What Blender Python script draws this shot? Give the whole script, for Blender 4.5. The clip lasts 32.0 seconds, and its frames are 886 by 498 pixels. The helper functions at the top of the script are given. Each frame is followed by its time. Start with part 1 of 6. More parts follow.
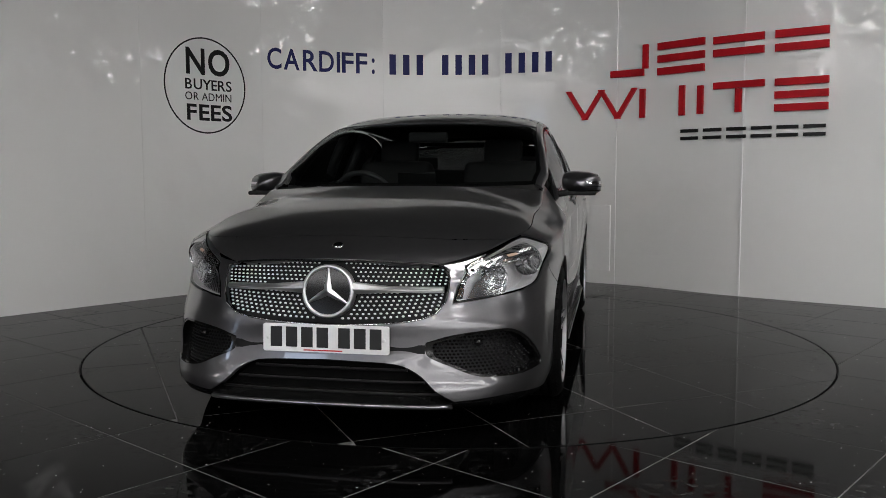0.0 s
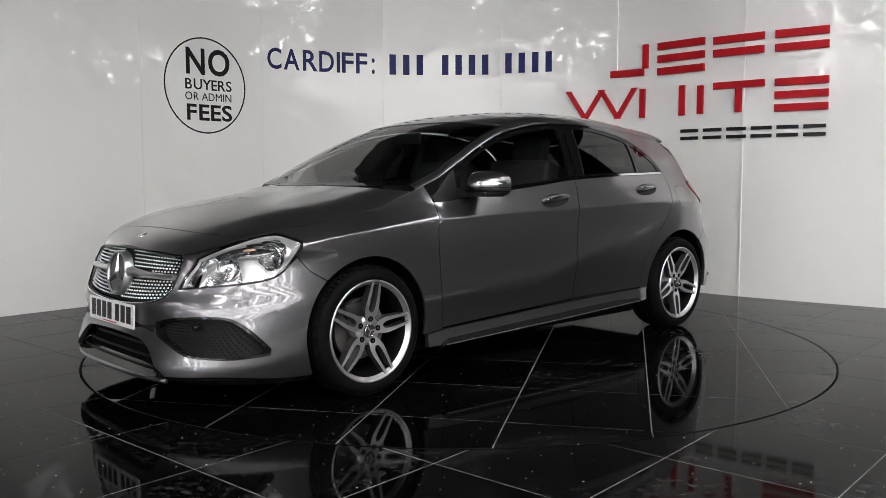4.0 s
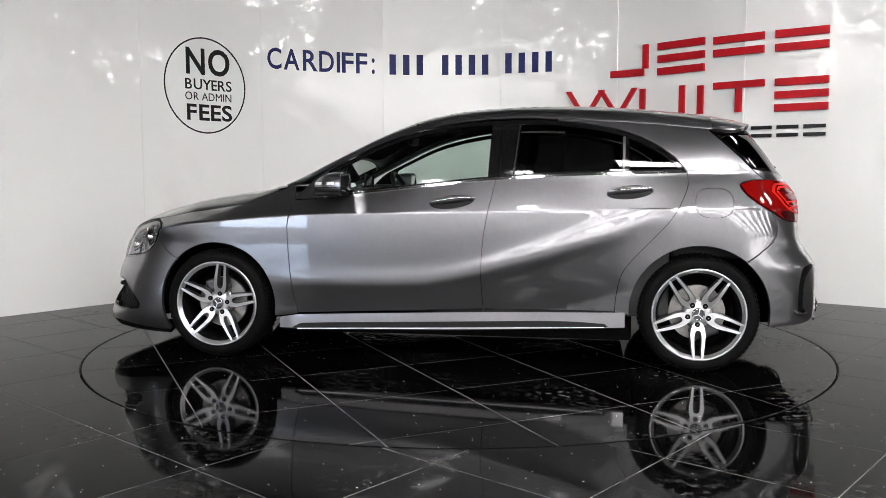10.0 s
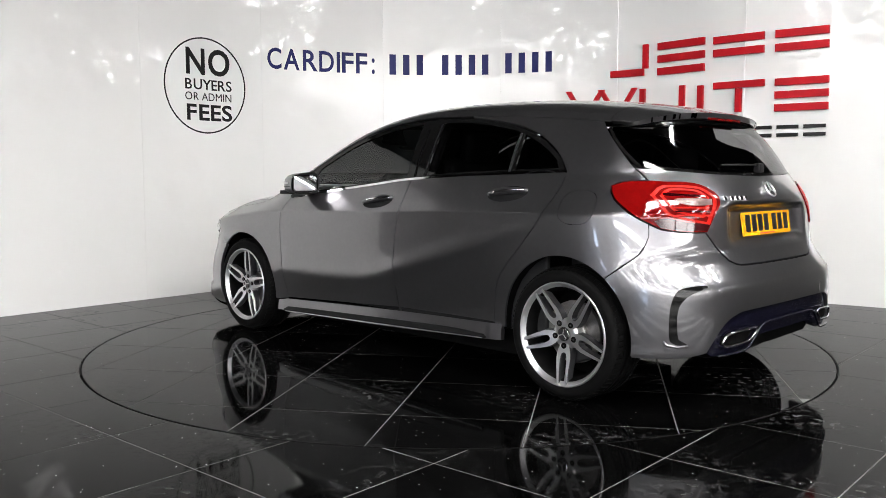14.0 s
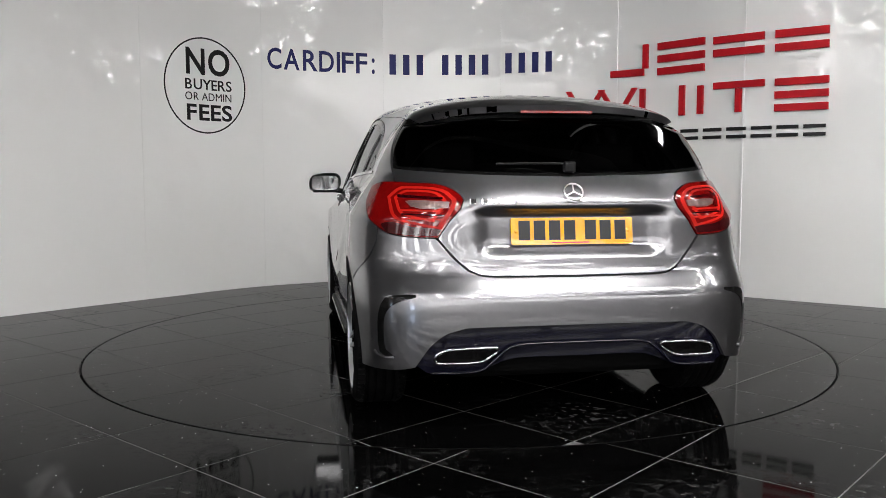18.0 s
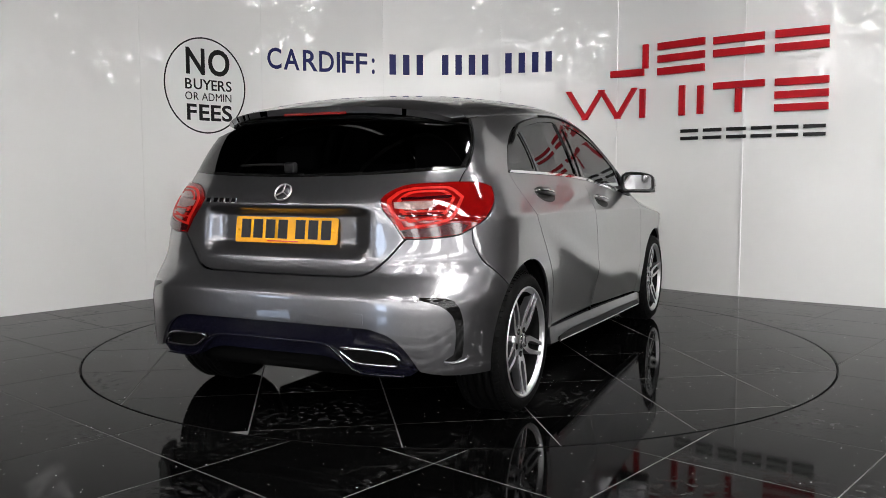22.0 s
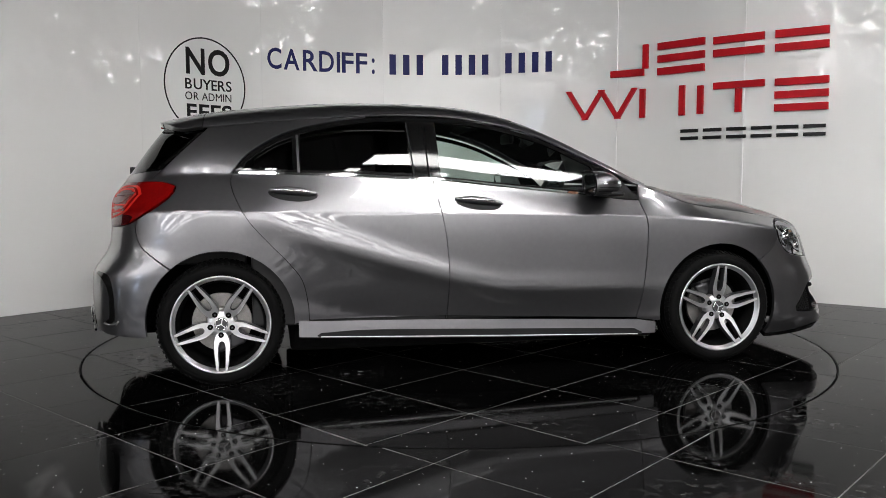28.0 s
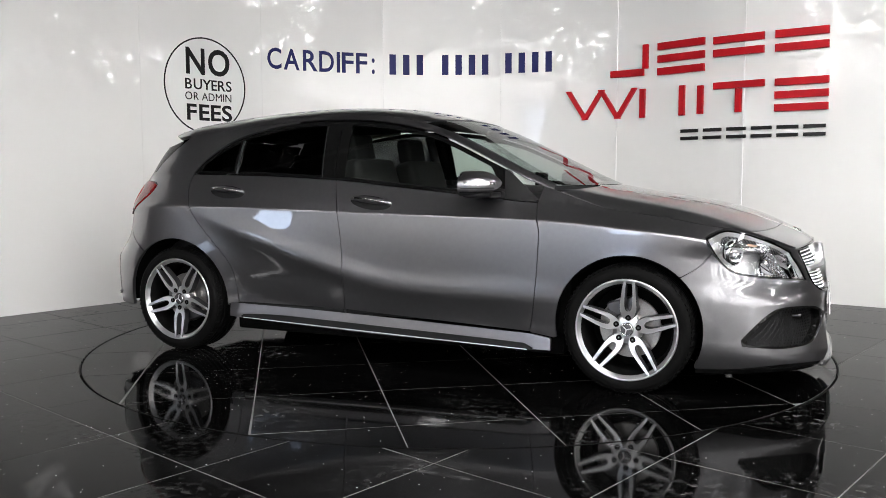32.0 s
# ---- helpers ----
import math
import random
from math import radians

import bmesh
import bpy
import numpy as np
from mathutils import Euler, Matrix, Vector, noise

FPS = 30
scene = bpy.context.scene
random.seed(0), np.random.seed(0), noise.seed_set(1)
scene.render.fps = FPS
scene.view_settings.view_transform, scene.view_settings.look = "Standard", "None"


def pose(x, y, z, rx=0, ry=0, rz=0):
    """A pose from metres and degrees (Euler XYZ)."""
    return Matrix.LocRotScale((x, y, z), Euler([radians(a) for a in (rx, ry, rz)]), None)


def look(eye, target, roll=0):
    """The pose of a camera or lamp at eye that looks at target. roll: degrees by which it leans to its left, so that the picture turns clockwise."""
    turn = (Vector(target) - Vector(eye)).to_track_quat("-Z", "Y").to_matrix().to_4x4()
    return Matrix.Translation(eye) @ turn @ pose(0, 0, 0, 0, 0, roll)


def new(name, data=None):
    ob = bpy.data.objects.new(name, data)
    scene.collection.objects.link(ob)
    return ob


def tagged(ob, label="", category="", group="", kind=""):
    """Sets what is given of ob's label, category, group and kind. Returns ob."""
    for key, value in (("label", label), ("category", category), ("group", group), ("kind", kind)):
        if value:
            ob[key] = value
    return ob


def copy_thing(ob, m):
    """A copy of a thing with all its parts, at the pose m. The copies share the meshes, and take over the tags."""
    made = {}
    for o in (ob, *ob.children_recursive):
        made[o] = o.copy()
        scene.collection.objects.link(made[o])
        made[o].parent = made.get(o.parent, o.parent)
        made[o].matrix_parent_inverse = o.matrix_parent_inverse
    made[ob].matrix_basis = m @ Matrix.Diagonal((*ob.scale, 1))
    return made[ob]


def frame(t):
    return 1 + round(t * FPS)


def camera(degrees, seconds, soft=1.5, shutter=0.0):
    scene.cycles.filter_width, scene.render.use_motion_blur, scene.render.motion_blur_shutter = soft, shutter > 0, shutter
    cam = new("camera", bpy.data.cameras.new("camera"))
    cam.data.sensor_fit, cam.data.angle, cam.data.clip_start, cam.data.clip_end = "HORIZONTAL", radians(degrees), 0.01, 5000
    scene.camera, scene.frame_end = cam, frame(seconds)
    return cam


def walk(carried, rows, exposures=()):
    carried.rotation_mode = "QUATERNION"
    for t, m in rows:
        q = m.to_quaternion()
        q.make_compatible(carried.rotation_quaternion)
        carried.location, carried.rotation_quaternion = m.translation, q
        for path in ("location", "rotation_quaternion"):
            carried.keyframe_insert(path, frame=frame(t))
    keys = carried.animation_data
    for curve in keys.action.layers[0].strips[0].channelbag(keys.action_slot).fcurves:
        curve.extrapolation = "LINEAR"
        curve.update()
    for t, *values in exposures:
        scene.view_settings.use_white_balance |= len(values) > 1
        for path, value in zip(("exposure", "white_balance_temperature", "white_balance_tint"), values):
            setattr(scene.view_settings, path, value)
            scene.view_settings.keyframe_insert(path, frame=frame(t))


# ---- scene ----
import functools

from mathutils import geometry

# One turntable in a showroom: the camera stands still, the car turns once on its plate.
SECONDS = 32.0
TURN_START, TURN_RATE = -100.63, -8.8204      # the car's heading at 0 s and its turn per second, degrees
CAR_OFFSET = (-0.060, -0.115)                 # the car's middle on the plate
PLATE_R = 2.232
EYE = (0.0, -5.40, 1.034)

cam = camera(55.2, SECONDS, soft=0.85)
AIM = (-math.sin(radians(0.898)) * math.cos(radians(4.80)), math.cos(radians(0.898)) * math.cos(radians(4.80)), -math.sin(radians(4.80)))
CAM_POSE = look(EYE, (EYE[0] + AIM[0], EYE[1] + AIM[1], EYE[2] + AIM[2]), -0.14)
EXPOSURES = [(0, 1.21), (1, 1.07), (2, 1.47), (3, 1.81), (5, 1.96), (6, 2.04), (7, 2.10), (8, 2.14), (9, 2.22), (11, 2.36), (13, 2.55), (14, 2.55), (17, 1.98), (19, 1.95), (21, 2.04), (22, 2.08), (23, 1.96), (24, 1.78), (25, 1.96), (28, 1.86), (29, 2.11), (30, 2.32), (32, 2.38)]
walk(cam, [(0, CAM_POSE), (SECONDS, CAM_POSE)], EXPOSURES)


# ---- world and light ----
def make_world():
    w = bpy.data.worlds.new("world")
    scene.world = w
    w.use_nodes = True
    bg = w.node_tree.nodes["Background"]
    bg.inputs["Color"].default_value = (0.55, 0.62, 0.75, 1)
    bg.inputs["Strength"].default_value = 0.6


make_world()


TUBE_GLOW = 7.2
TROUGH_GLOW = 3.1
ROOFLIGHT_GLOW = 8.5
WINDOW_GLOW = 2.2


# ---- materials ----
def mat(name, colour, rough=0.5, metal=0.0, coat=0.0, spec=0.5, emit=None, glow=0.0, trans=0.0, ior=1.45, vary=0.0, vscale=6.0, bump=0.0, bscale=80.0, rvary=0.0, coat_rough=0.03, alpha=1.0):
    m = bpy.data.materials.new(name)
    m.use_nodes = True
    nt = m.node_tree
    b = nt.nodes["Principled BSDF"]
    i = b.inputs
    i["Base Color"].default_value = (*colour, 1)
    i["Roughness"].default_value, i["Metallic"].default_value = rough, metal
    i["Coat Weight"].default_value, i["Coat Roughness"].default_value = coat, coat_rough
    i["Specular IOR Level"].default_value, i["IOR"].default_value = spec, ior
    i["Transmission Weight"].default_value, i["Alpha"].default_value = trans, alpha
    if emit:
        i["Emission Color"].default_value, i["Emission Strength"].default_value = (*emit, 1), glow
    co = nt.nodes.new("ShaderNodeTexCoord")
    if vary or rvary:
        n1, n2 = nt.nodes.new("ShaderNodeTexNoise"), nt.nodes.new("ShaderNodeTexNoise")
        n1.inputs["Scale"].default_value, n2.inputs["Scale"].default_value = vscale, vscale * 11
        n1.inputs["Detail"].default_value = n2.inputs["Detail"].default_value = 4
        add = nt.nodes.new("ShaderNodeMath")
        add.operation = "ADD"
        for k, n in enumerate((n1, n2)):
            nt.links.new(co.outputs["Object"], n.inputs["Vector"])
            nt.links.new(n.outputs["Fac"], add.inputs[k])
        for amount, socket, base in ((vary, "Base Color", None), (rvary, "Roughness", rough)):
            if not amount:
                continue
            r = nt.nodes.new("ShaderNodeMapRange")
            r.inputs["From Min"].default_value, r.inputs["From Max"].default_value = 0.6, 1.4
            nt.links.new(add.outputs[0], r.inputs["Value"])
            if socket == "Roughness":
                r.inputs["To Min"].default_value, r.inputs["To Max"].default_value = max(0, base - amount), base + amount
                nt.links.new(r.outputs[0], i[socket])
            else:
                r.inputs["To Min"].default_value, r.inputs["To Max"].default_value = 1 - amount, 1 + amount
                mul = nt.nodes.new("ShaderNodeVectorMath")
                mul.operation = "SCALE"
                mul.inputs[0].default_value = colour
                nt.links.new(r.outputs[0], mul.inputs["Scale"])
                nt.links.new(mul.outputs[0], i[socket])
    if bump:
        n = nt.nodes.new("ShaderNodeTexNoise")
        n.inputs["Scale"].default_value = bscale
        n.inputs["Detail"].default_value = 3
        nt.links.new(co.outputs["Object"], n.inputs["Vector"])
        bp = nt.nodes.new("ShaderNodeBump")
        bp.inputs["Strength"].default_value, bp.inputs["Distance"].default_value = 1.0, bump
        nt.links.new(n.outputs["Fac"], bp.inputs["Height"])
        nt.links.new(bp.outputs["Normal"], i["Normal"])
    return m


PAINT = mat("grey_metallic_paint", (0.185, 0.183, 0.191), 0.28, 0.92, coat=1.0, coat_rough=0.008, vary=0.06, vscale=45)
PAINT.node_tree.nodes["Principled BSDF"].inputs["Coat IOR"].default_value = 1.6
PAINT_DARK = mat("dark_blue_black_gloss", (0.004, 0.004, 0.009), 0.10, 0.0, spec=0.35, coat=0.3)
BLACK_GLOSS = mat("black_gloss_trim", (0.005, 0.005, 0.005), 0.07, spec=0.45)
BLACK_PLASTIC = mat("black_plastic", (0.008, 0.008, 0.0085), 0.5, spec=0.22, bump=0.0003, bscale=260, vary=0.2, vscale=10)
UNDER = mat("underbody_black", (0.0035, 0.0035, 0.0035), 0.85, spec=0.05, vary=0.4, vscale=5)
CHROME = mat("chrome", (0.82, 0.82, 0.83), 0.06, 1.0)
SILVER = mat("silver_trim", (0.74, 0.74, 0.75), 0.34, 1.0, rvary=0.05, vscale=30)
ALLOY = mat("machined_alloy", (0.66, 0.66, 0.67), 0.29, 0.9, coat=0.4, rvary=0.015, vscale=25)
ALLOY_DARK = mat("dark_grey_alloy", (0.075, 0.075, 0.08), 0.35, 0.7, coat=0.4)
STEEL = mat("brake_steel", (0.30, 0.29, 0.28), 0.40, 0.9, vary=0.25, vscale=18, rvary=0.1)
RUBBER = mat("tyre_rubber", (0.0035, 0.0035, 0.0035), 0.7, spec=0.08, vary=0.3, vscale=14, bump=0.0006, bscale=120)


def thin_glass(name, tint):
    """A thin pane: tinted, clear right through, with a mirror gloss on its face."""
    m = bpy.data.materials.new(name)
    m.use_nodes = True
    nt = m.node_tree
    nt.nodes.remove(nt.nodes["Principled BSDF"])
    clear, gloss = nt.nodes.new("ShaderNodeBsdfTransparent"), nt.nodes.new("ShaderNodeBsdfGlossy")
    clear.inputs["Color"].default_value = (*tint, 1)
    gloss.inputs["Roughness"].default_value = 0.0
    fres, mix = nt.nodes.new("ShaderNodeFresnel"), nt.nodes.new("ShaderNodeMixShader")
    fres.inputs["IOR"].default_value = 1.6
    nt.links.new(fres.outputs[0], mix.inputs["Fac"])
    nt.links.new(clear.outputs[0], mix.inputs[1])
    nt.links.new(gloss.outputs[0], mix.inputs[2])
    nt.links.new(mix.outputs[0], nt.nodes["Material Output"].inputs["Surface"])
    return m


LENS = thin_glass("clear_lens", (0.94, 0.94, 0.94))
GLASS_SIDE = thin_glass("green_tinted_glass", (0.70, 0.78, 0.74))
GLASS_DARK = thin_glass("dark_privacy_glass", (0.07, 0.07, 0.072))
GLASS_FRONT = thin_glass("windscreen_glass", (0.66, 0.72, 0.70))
RED_LENS = mat("red_lamp_lens", (0.15, 0.002, 0.002), 0.05, coat=0.3, emit=None, vary=0.2, vscale=25)
RED_DARK = mat("dark_red_lamp_lens", (0.035, 0.001, 0.002), 0.08, coat=0.5, vary=0.2, vscale=30)
RED_BRIGHT = mat("bright_red_light_guide", (0.46, 0.010, 0.005), 0.35, spec=0.2, coat=0.15)
CLEAR_LAMP = mat("smoky_clear_lamp", (0.20, 0.13, 0.12), 0.3, 0.4, coat=0.4, vary=0.4, vscale=40)
AMBER = mat("amber_bulb", (0.42, 0.27, 0.19), 0.25, coat=0.5)
REFLECTOR = mat("lamp_reflector", (0.85, 0.85, 0.86), 0.10, 1.0, bump=0.0008, bscale=30)
LAMP_SILVER = mat("satin_lamp_housing", (0.72, 0.72, 0.73), 0.35, 0.5, vary=0.15, vscale=20)
PIN = mat("bright_pin_paint", (0.85, 0.85, 0.86), 0.30, 0.3)
SEAT = mat("black_seat_cloth", (0.011, 0.0105, 0.0105), 0.8, vary=0.25, vscale=12, bump=0.0008, bscale=200)
DASH = mat("black_dashboard", (0.016, 0.016, 0.017), 0.55, vary=0.2, vscale=9, bump=0.0004, bscale=200)
PLATE_WHITE = mat("white_number_plate", (0.80, 0.80, 0.80), 0.25, coat=0.6, vary=0.04, vscale=8)
PLATE_YELLOW = mat("yellow_number_plate", (0.74, 0.34, 0.008), 0.25, coat=0.6, vary=0.05, vscale=8)
INK = mat("black_ink", (0.012, 0.012, 0.012), 0.4, vary=0.1, vscale=20)
RED_INK = mat("red_ink", (0.45, 0.02, 0.02), 0.4)
NAVY_VINYL = mat("navy_vinyl_letters", (0.008, 0.012, 0.095), 0.45, spec=0.25, vary=0.1, vscale=3)
BLACK_VINYL = mat("black_vinyl_letters", (0.008, 0.008, 0.008), 0.45, spec=0.2, vary=0.1, vscale=3)
SIGN_RED = mat("red_acrylic_sign", (0.44, 0.005, 0.012), 0.45, spec=0.25, vary=0.06, vscale=4)
SIGN_BLACK = mat("black_acrylic_sign", (0.008, 0.008, 0.008), 0.35, spec=0.3, vary=0.06, vscale=4)
CEILING = mat("dark_ceiling_paint", (0.016, 0.016, 0.017), 0.8, vary=0.2, vscale=1.2)
FAR_WALL = mat("dark_workshop_wall", (0.085, 0.078, 0.072), 0.7, vary=0.15, vscale=0.8, bump=0.001, bscale=30)
# pale tone for the unseen south walls, to bounce light onto the car
SOUTH_WALL = mat("pale_bounce_wall", (0.72, 0.71, 0.69), 0.7, vary=0.12, vscale=0.8, bump=0.001, bscale=30)
JOINT_WHITE = mat("white_joint_strip", (0.80, 0.80, 0.79), 0.3, vary=0.03, vscale=5)
ROOFLIGHT = mat("rooflight_sheet", (0.8, 0.8, 0.8), 0.5, emit=(1.0, 0.985, 0.965), glow=ROOFLIGHT_GLOW)
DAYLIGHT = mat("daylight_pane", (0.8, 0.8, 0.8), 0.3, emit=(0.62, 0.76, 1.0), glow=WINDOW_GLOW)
TUBE = mat("fluorescent_tube", (0.9, 0.9, 0.9), 0.4, emit=(1.0, 0.982, 0.982), glow=TUBE_GLOW)
STEEL_PAINT = mat("grey_beam_paint", (0.30, 0.30, 0.30), 0.5, vary=0.15, vscale=2)
RUST = mat("orange_beam_paint", (0.42, 0.15, 0.04), 0.5, vary=0.2, vscale=2)
TROUGH = mat("milky_diffuser", (0.85, 0.85, 0.85), 0.5, emit=(1.0, 0.982, 0.982), glow=TROUGH_GLOW)
LAMP_BODY = mat("lamp_housing", (0.65, 0.65, 0.65), 0.5, vary=0.05, vscale=5)


def wall_material():
    m = mat("glossy_white_wall_panel", (0.80, 0.80, 0.785), 0.10, coat=0.0, spec=0.42)
    nt = m.node_tree
    b = nt.nodes["Principled BSDF"]
    co = nt.nodes.new("ShaderNodeTexCoord")
    big, fine = nt.nodes.new("ShaderNodeTexNoise"), nt.nodes.new("ShaderNodeTexNoise")
    big.inputs["Scale"].default_value, big.inputs["Detail"].default_value = 2.6, 1.0
    fine.inputs["Scale"].default_value, fine.inputs["Detail"].default_value = 7.0, 1.0
    bp, bq = nt.nodes.new("ShaderNodeBump"), nt.nodes.new("ShaderNodeBump")
    bp.inputs["Distance"].default_value, bq.inputs["Distance"].default_value = 0.012, 0.0022
    for n in (big, fine):
        nt.links.new(co.outputs["Object"], n.inputs["Vector"])
    nt.links.new(big.outputs["Fac"], bp.inputs["Height"])
    nt.links.new(fine.outputs["Fac"], bq.inputs["Height"])
    nt.links.new(bp.outputs["Normal"], bq.inputs["Normal"])
    # shallow local dents where the sheets were pressed on
    dent, where = nt.nodes.new("ShaderNodeTexNoise"), nt.nodes.new("ShaderNodeTexNoise")
    dent.inputs["Scale"].default_value, dent.inputs["Detail"].default_value = 4.6, 0.0
    where.inputs["Scale"].default_value, where.inputs["Detail"].default_value = 1.3, 0.0
    for n in (dent, where):
        nt.links.new(co.outputs["Object"], n.inputs["Vector"])
    mask = nt.nodes.new("ShaderNodeMapRange")
    mask.inputs["From Min"].default_value, mask.inputs["From Max"].default_value = 0.48, 0.66
    nt.links.new(where.outputs["Fac"], mask.inputs["Value"])
    deep = nt.nodes.new("ShaderNodeMath")
    deep.operation = "MULTIPLY"
    nt.links.new(dent.outputs["Fac"], deep.inputs[0])
    nt.links.new(mask.outputs[0], deep.inputs[1])
    bd = nt.nodes.new("ShaderNodeBump")
    bd.inputs["Distance"].default_value = 0.006
    nt.links.new(deep.outputs[0], bd.inputs["Height"])
    nt.links.new(bq.outputs["Normal"], bd.inputs["Normal"])
    nt.links.new(bd.outputs["Normal"], b.inputs["Normal"])
    stain = nt.nodes.new("ShaderNodeTexNoise")
    stain.inputs["Scale"].default_value, stain.inputs["Detail"].default_value = 1.4, 6
    nt.links.new(co.outputs["Object"], stain.inputs["Vector"])
    mr = nt.nodes.new("ShaderNodeMapRange")
    mr.inputs["To Min"].default_value, mr.inputs["To Max"].default_value = 0.003, 0.012
    nt.links.new(stain.outputs["Fac"], mr.inputs["Value"])
    nt.links.new(mr.outputs[0], b.inputs["Roughness"])
    return m


def tile_material():
    """Polished black stone with pale dust specks and dried water marks."""
    m = mat("polished_black_tile", (0.004, 0.004, 0.004), 0.06, spec=0.040)
    nt = m.node_tree
    b = nt.nodes["Principled BSDF"]
    place, info = nt.nodes.new("ShaderNodeTexCoord"), nt.nodes.new("ShaderNodeObjectInfo")
    spread, co = nt.nodes.new("ShaderNodeVectorMath"), nt.nodes.new("ShaderNodeVectorMath")
    spread.operation, co.operation = "SCALE", "ADD"
    spread.inputs[0].default_value = (61.0, 37.0, 0.0)
    nt.links.new(info.outputs["Random"], spread.inputs["Scale"])
    nt.links.new(place.outputs["Object"], co.inputs[0])
    nt.links.new(spread.outputs[0], co.inputs[1])
    vor = nt.nodes.new("ShaderNodeTexVoronoi")
    vor.inputs["Scale"].default_value = 26
    nt.links.new(co.outputs[0], vor.inputs["Vector"])
    near = nt.nodes.new("ShaderNodeMath")
    near.operation, near.inputs[1].default_value = "LESS_THAN", 0.07
    nt.links.new(vor.outputs["Distance"], near.inputs[0])
    sep = nt.nodes.new("ShaderNodeSeparateColor")
    nt.links.new(vor.outputs["Color"], sep.inputs[0])
    few = nt.nodes.new("ShaderNodeMath")
    few.operation, few.inputs[1].default_value = "GREATER_THAN", 0.62
    nt.links.new(sep.outputs[0], few.inputs[0])
    speck = nt.nodes.new("ShaderNodeMath")
    speck.operation = "MULTIPLY"
    nt.links.new(near.outputs[0], speck.inputs[0])
    nt.links.new(few.outputs[0], speck.inputs[1])
    tone = nt.nodes.new("ShaderNodeMapRange")
    tone.inputs["To Min"].default_value, tone.inputs["To Max"].default_value = 0.0010, 0.0022
    nt.links.new(info.outputs["Random"], tone.inputs["Value"])
    mix = nt.nodes.new("ShaderNodeMix")
    mix.data_type = "RGBA"
    nt.links.new(speck.outputs[0], mix.inputs["Factor"])
    nt.links.new(tone.outputs[0], mix.inputs["A"])
    mix.inputs["B"].default_value = (0.85, 0.85, 0.85, 1)
    smear, blot = nt.nodes.new("ShaderNodeTexNoise"), nt.nodes.new("ShaderNodeTexNoise")
    smear.inputs["Scale"].default_value, smear.inputs["Detail"].default_value = 1.1, 3
    blot.inputs["Scale"].default_value, blot.inputs["Detail"].default_value = 26, 2
    for n in (smear, blot):
        nt.links.new(co.outputs[0], n.inputs["Vector"])
    r1, r2 = nt.nodes.new("ShaderNodeMapRange"), nt.nodes.new("ShaderNodeMapRange")
    r1.inputs["From Min"].default_value, r1.inputs["From Max"].default_value = 0.52, 0.66
    r2.inputs["From Min"].default_value, r2.inputs["From Max"].default_value = 0.50, 0.62
    nt.links.new(smear.outputs["Fac"], r1.inputs["Value"])
    nt.links.new(blot.outputs["Fac"], r2.inputs["Value"])
    mul = nt.nodes.new("ShaderNodeMath")
    mul.operation = "MULTIPLY"
    nt.links.new(r1.outputs[0], mul.inputs[0])
    nt.links.new(r2.outputs[0], mul.inputs[1])
    film = nt.nodes.new("ShaderNodeMix")
    film.data_type = "RGBA"
    film.blend_type = "ADD"
    film.inputs["B"].default_value = (0.022, 0.022, 0.022, 1)
    nt.links.new(mul.outputs[0], film.inputs["Factor"])
    nt.links.new(mix.outputs["Result"], film.inputs["A"])
    nt.links.new(film.outputs["Result"], b.inputs["Base Color"])
    rr = nt.nodes.new("ShaderNodeMapRange")
    rr.inputs["To Min"].default_value, rr.inputs["To Max"].default_value = 0.05, 0.28
    nt.links.new(mul.outputs[0], rr.inputs["Value"])
    nt.links.new(rr.outputs[0], b.inputs["Roughness"])
    return m


def fluted_material():
    """Bright metalised lamp reflector with fine upright flutes."""
    m = mat("fluted_lamp_reflector", (0.58, 0.58, 0.59), 0.16, 1.0)
    nt = m.node_tree
    co, wave, bp = nt.nodes.new("ShaderNodeTexCoord"), nt.nodes.new("ShaderNodeTexWave"), nt.nodes.new("ShaderNodeBump")
    wave.bands_direction = "DIAGONAL"
    wave.inputs["Scale"].default_value, wave.inputs["Distortion"].default_value = 17.0, 0.6
    bp.inputs["Distance"].default_value = 0.0014
    tilt = nt.nodes.new("ShaderNodeMapping")
    tilt.inputs["Scale"].default_value = (1.6, 1.6, 0.25)
    nt.links.new(co.outputs["Object"], tilt.inputs["Vector"])
    nt.links.new(tilt.outputs["Vector"], wave.inputs["Vector"])
    nt.links.new(wave.outputs["Fac"], bp.inputs["Height"])
    nt.links.new(bp.outputs["Normal"], nt.nodes["Principled BSDF"].inputs["Normal"])
    return m


FLUTED = fluted_material()
WALL = wall_material()
TILE = tile_material()
GROUT = mat("grey_grout", (0.13, 0.13, 0.127), 0.75, vary=0.3, vscale=8)


# ---- mesh helpers ----
def data(name, verts, faces, material, smooth=False, normals=None):
    me = bpy.data.meshes.new(name)
    me.from_pydata([tuple(v) for v in verts], [], faces)
    me.materials.append(material)
    if smooth or normals is not None:
        me.shade_smooth()
    if normals is not None:
        me.normals_split_custom_set_from_vertices([tuple(n) for n in normals])
    me.update()
    return me


def part(name, bm, material, parent=None, label="", m=None, smooth=False):
    """Link a bmesh or a mesh as one mesh object under a thing or a part."""
    if isinstance(bm, bmesh.types.BMesh):
        me = bpy.data.meshes.new(name)
        bm.to_mesh(me)
        bm.free()
        me.materials.append(material)
        if smooth:
            me.shade_smooth()
    else:
        me = bm
    o = new(name, me)
    if parent:
        o.parent = parent
    if m is not None:
        o.matrix_local = m
    if label:
        o["label"] = label
    return o


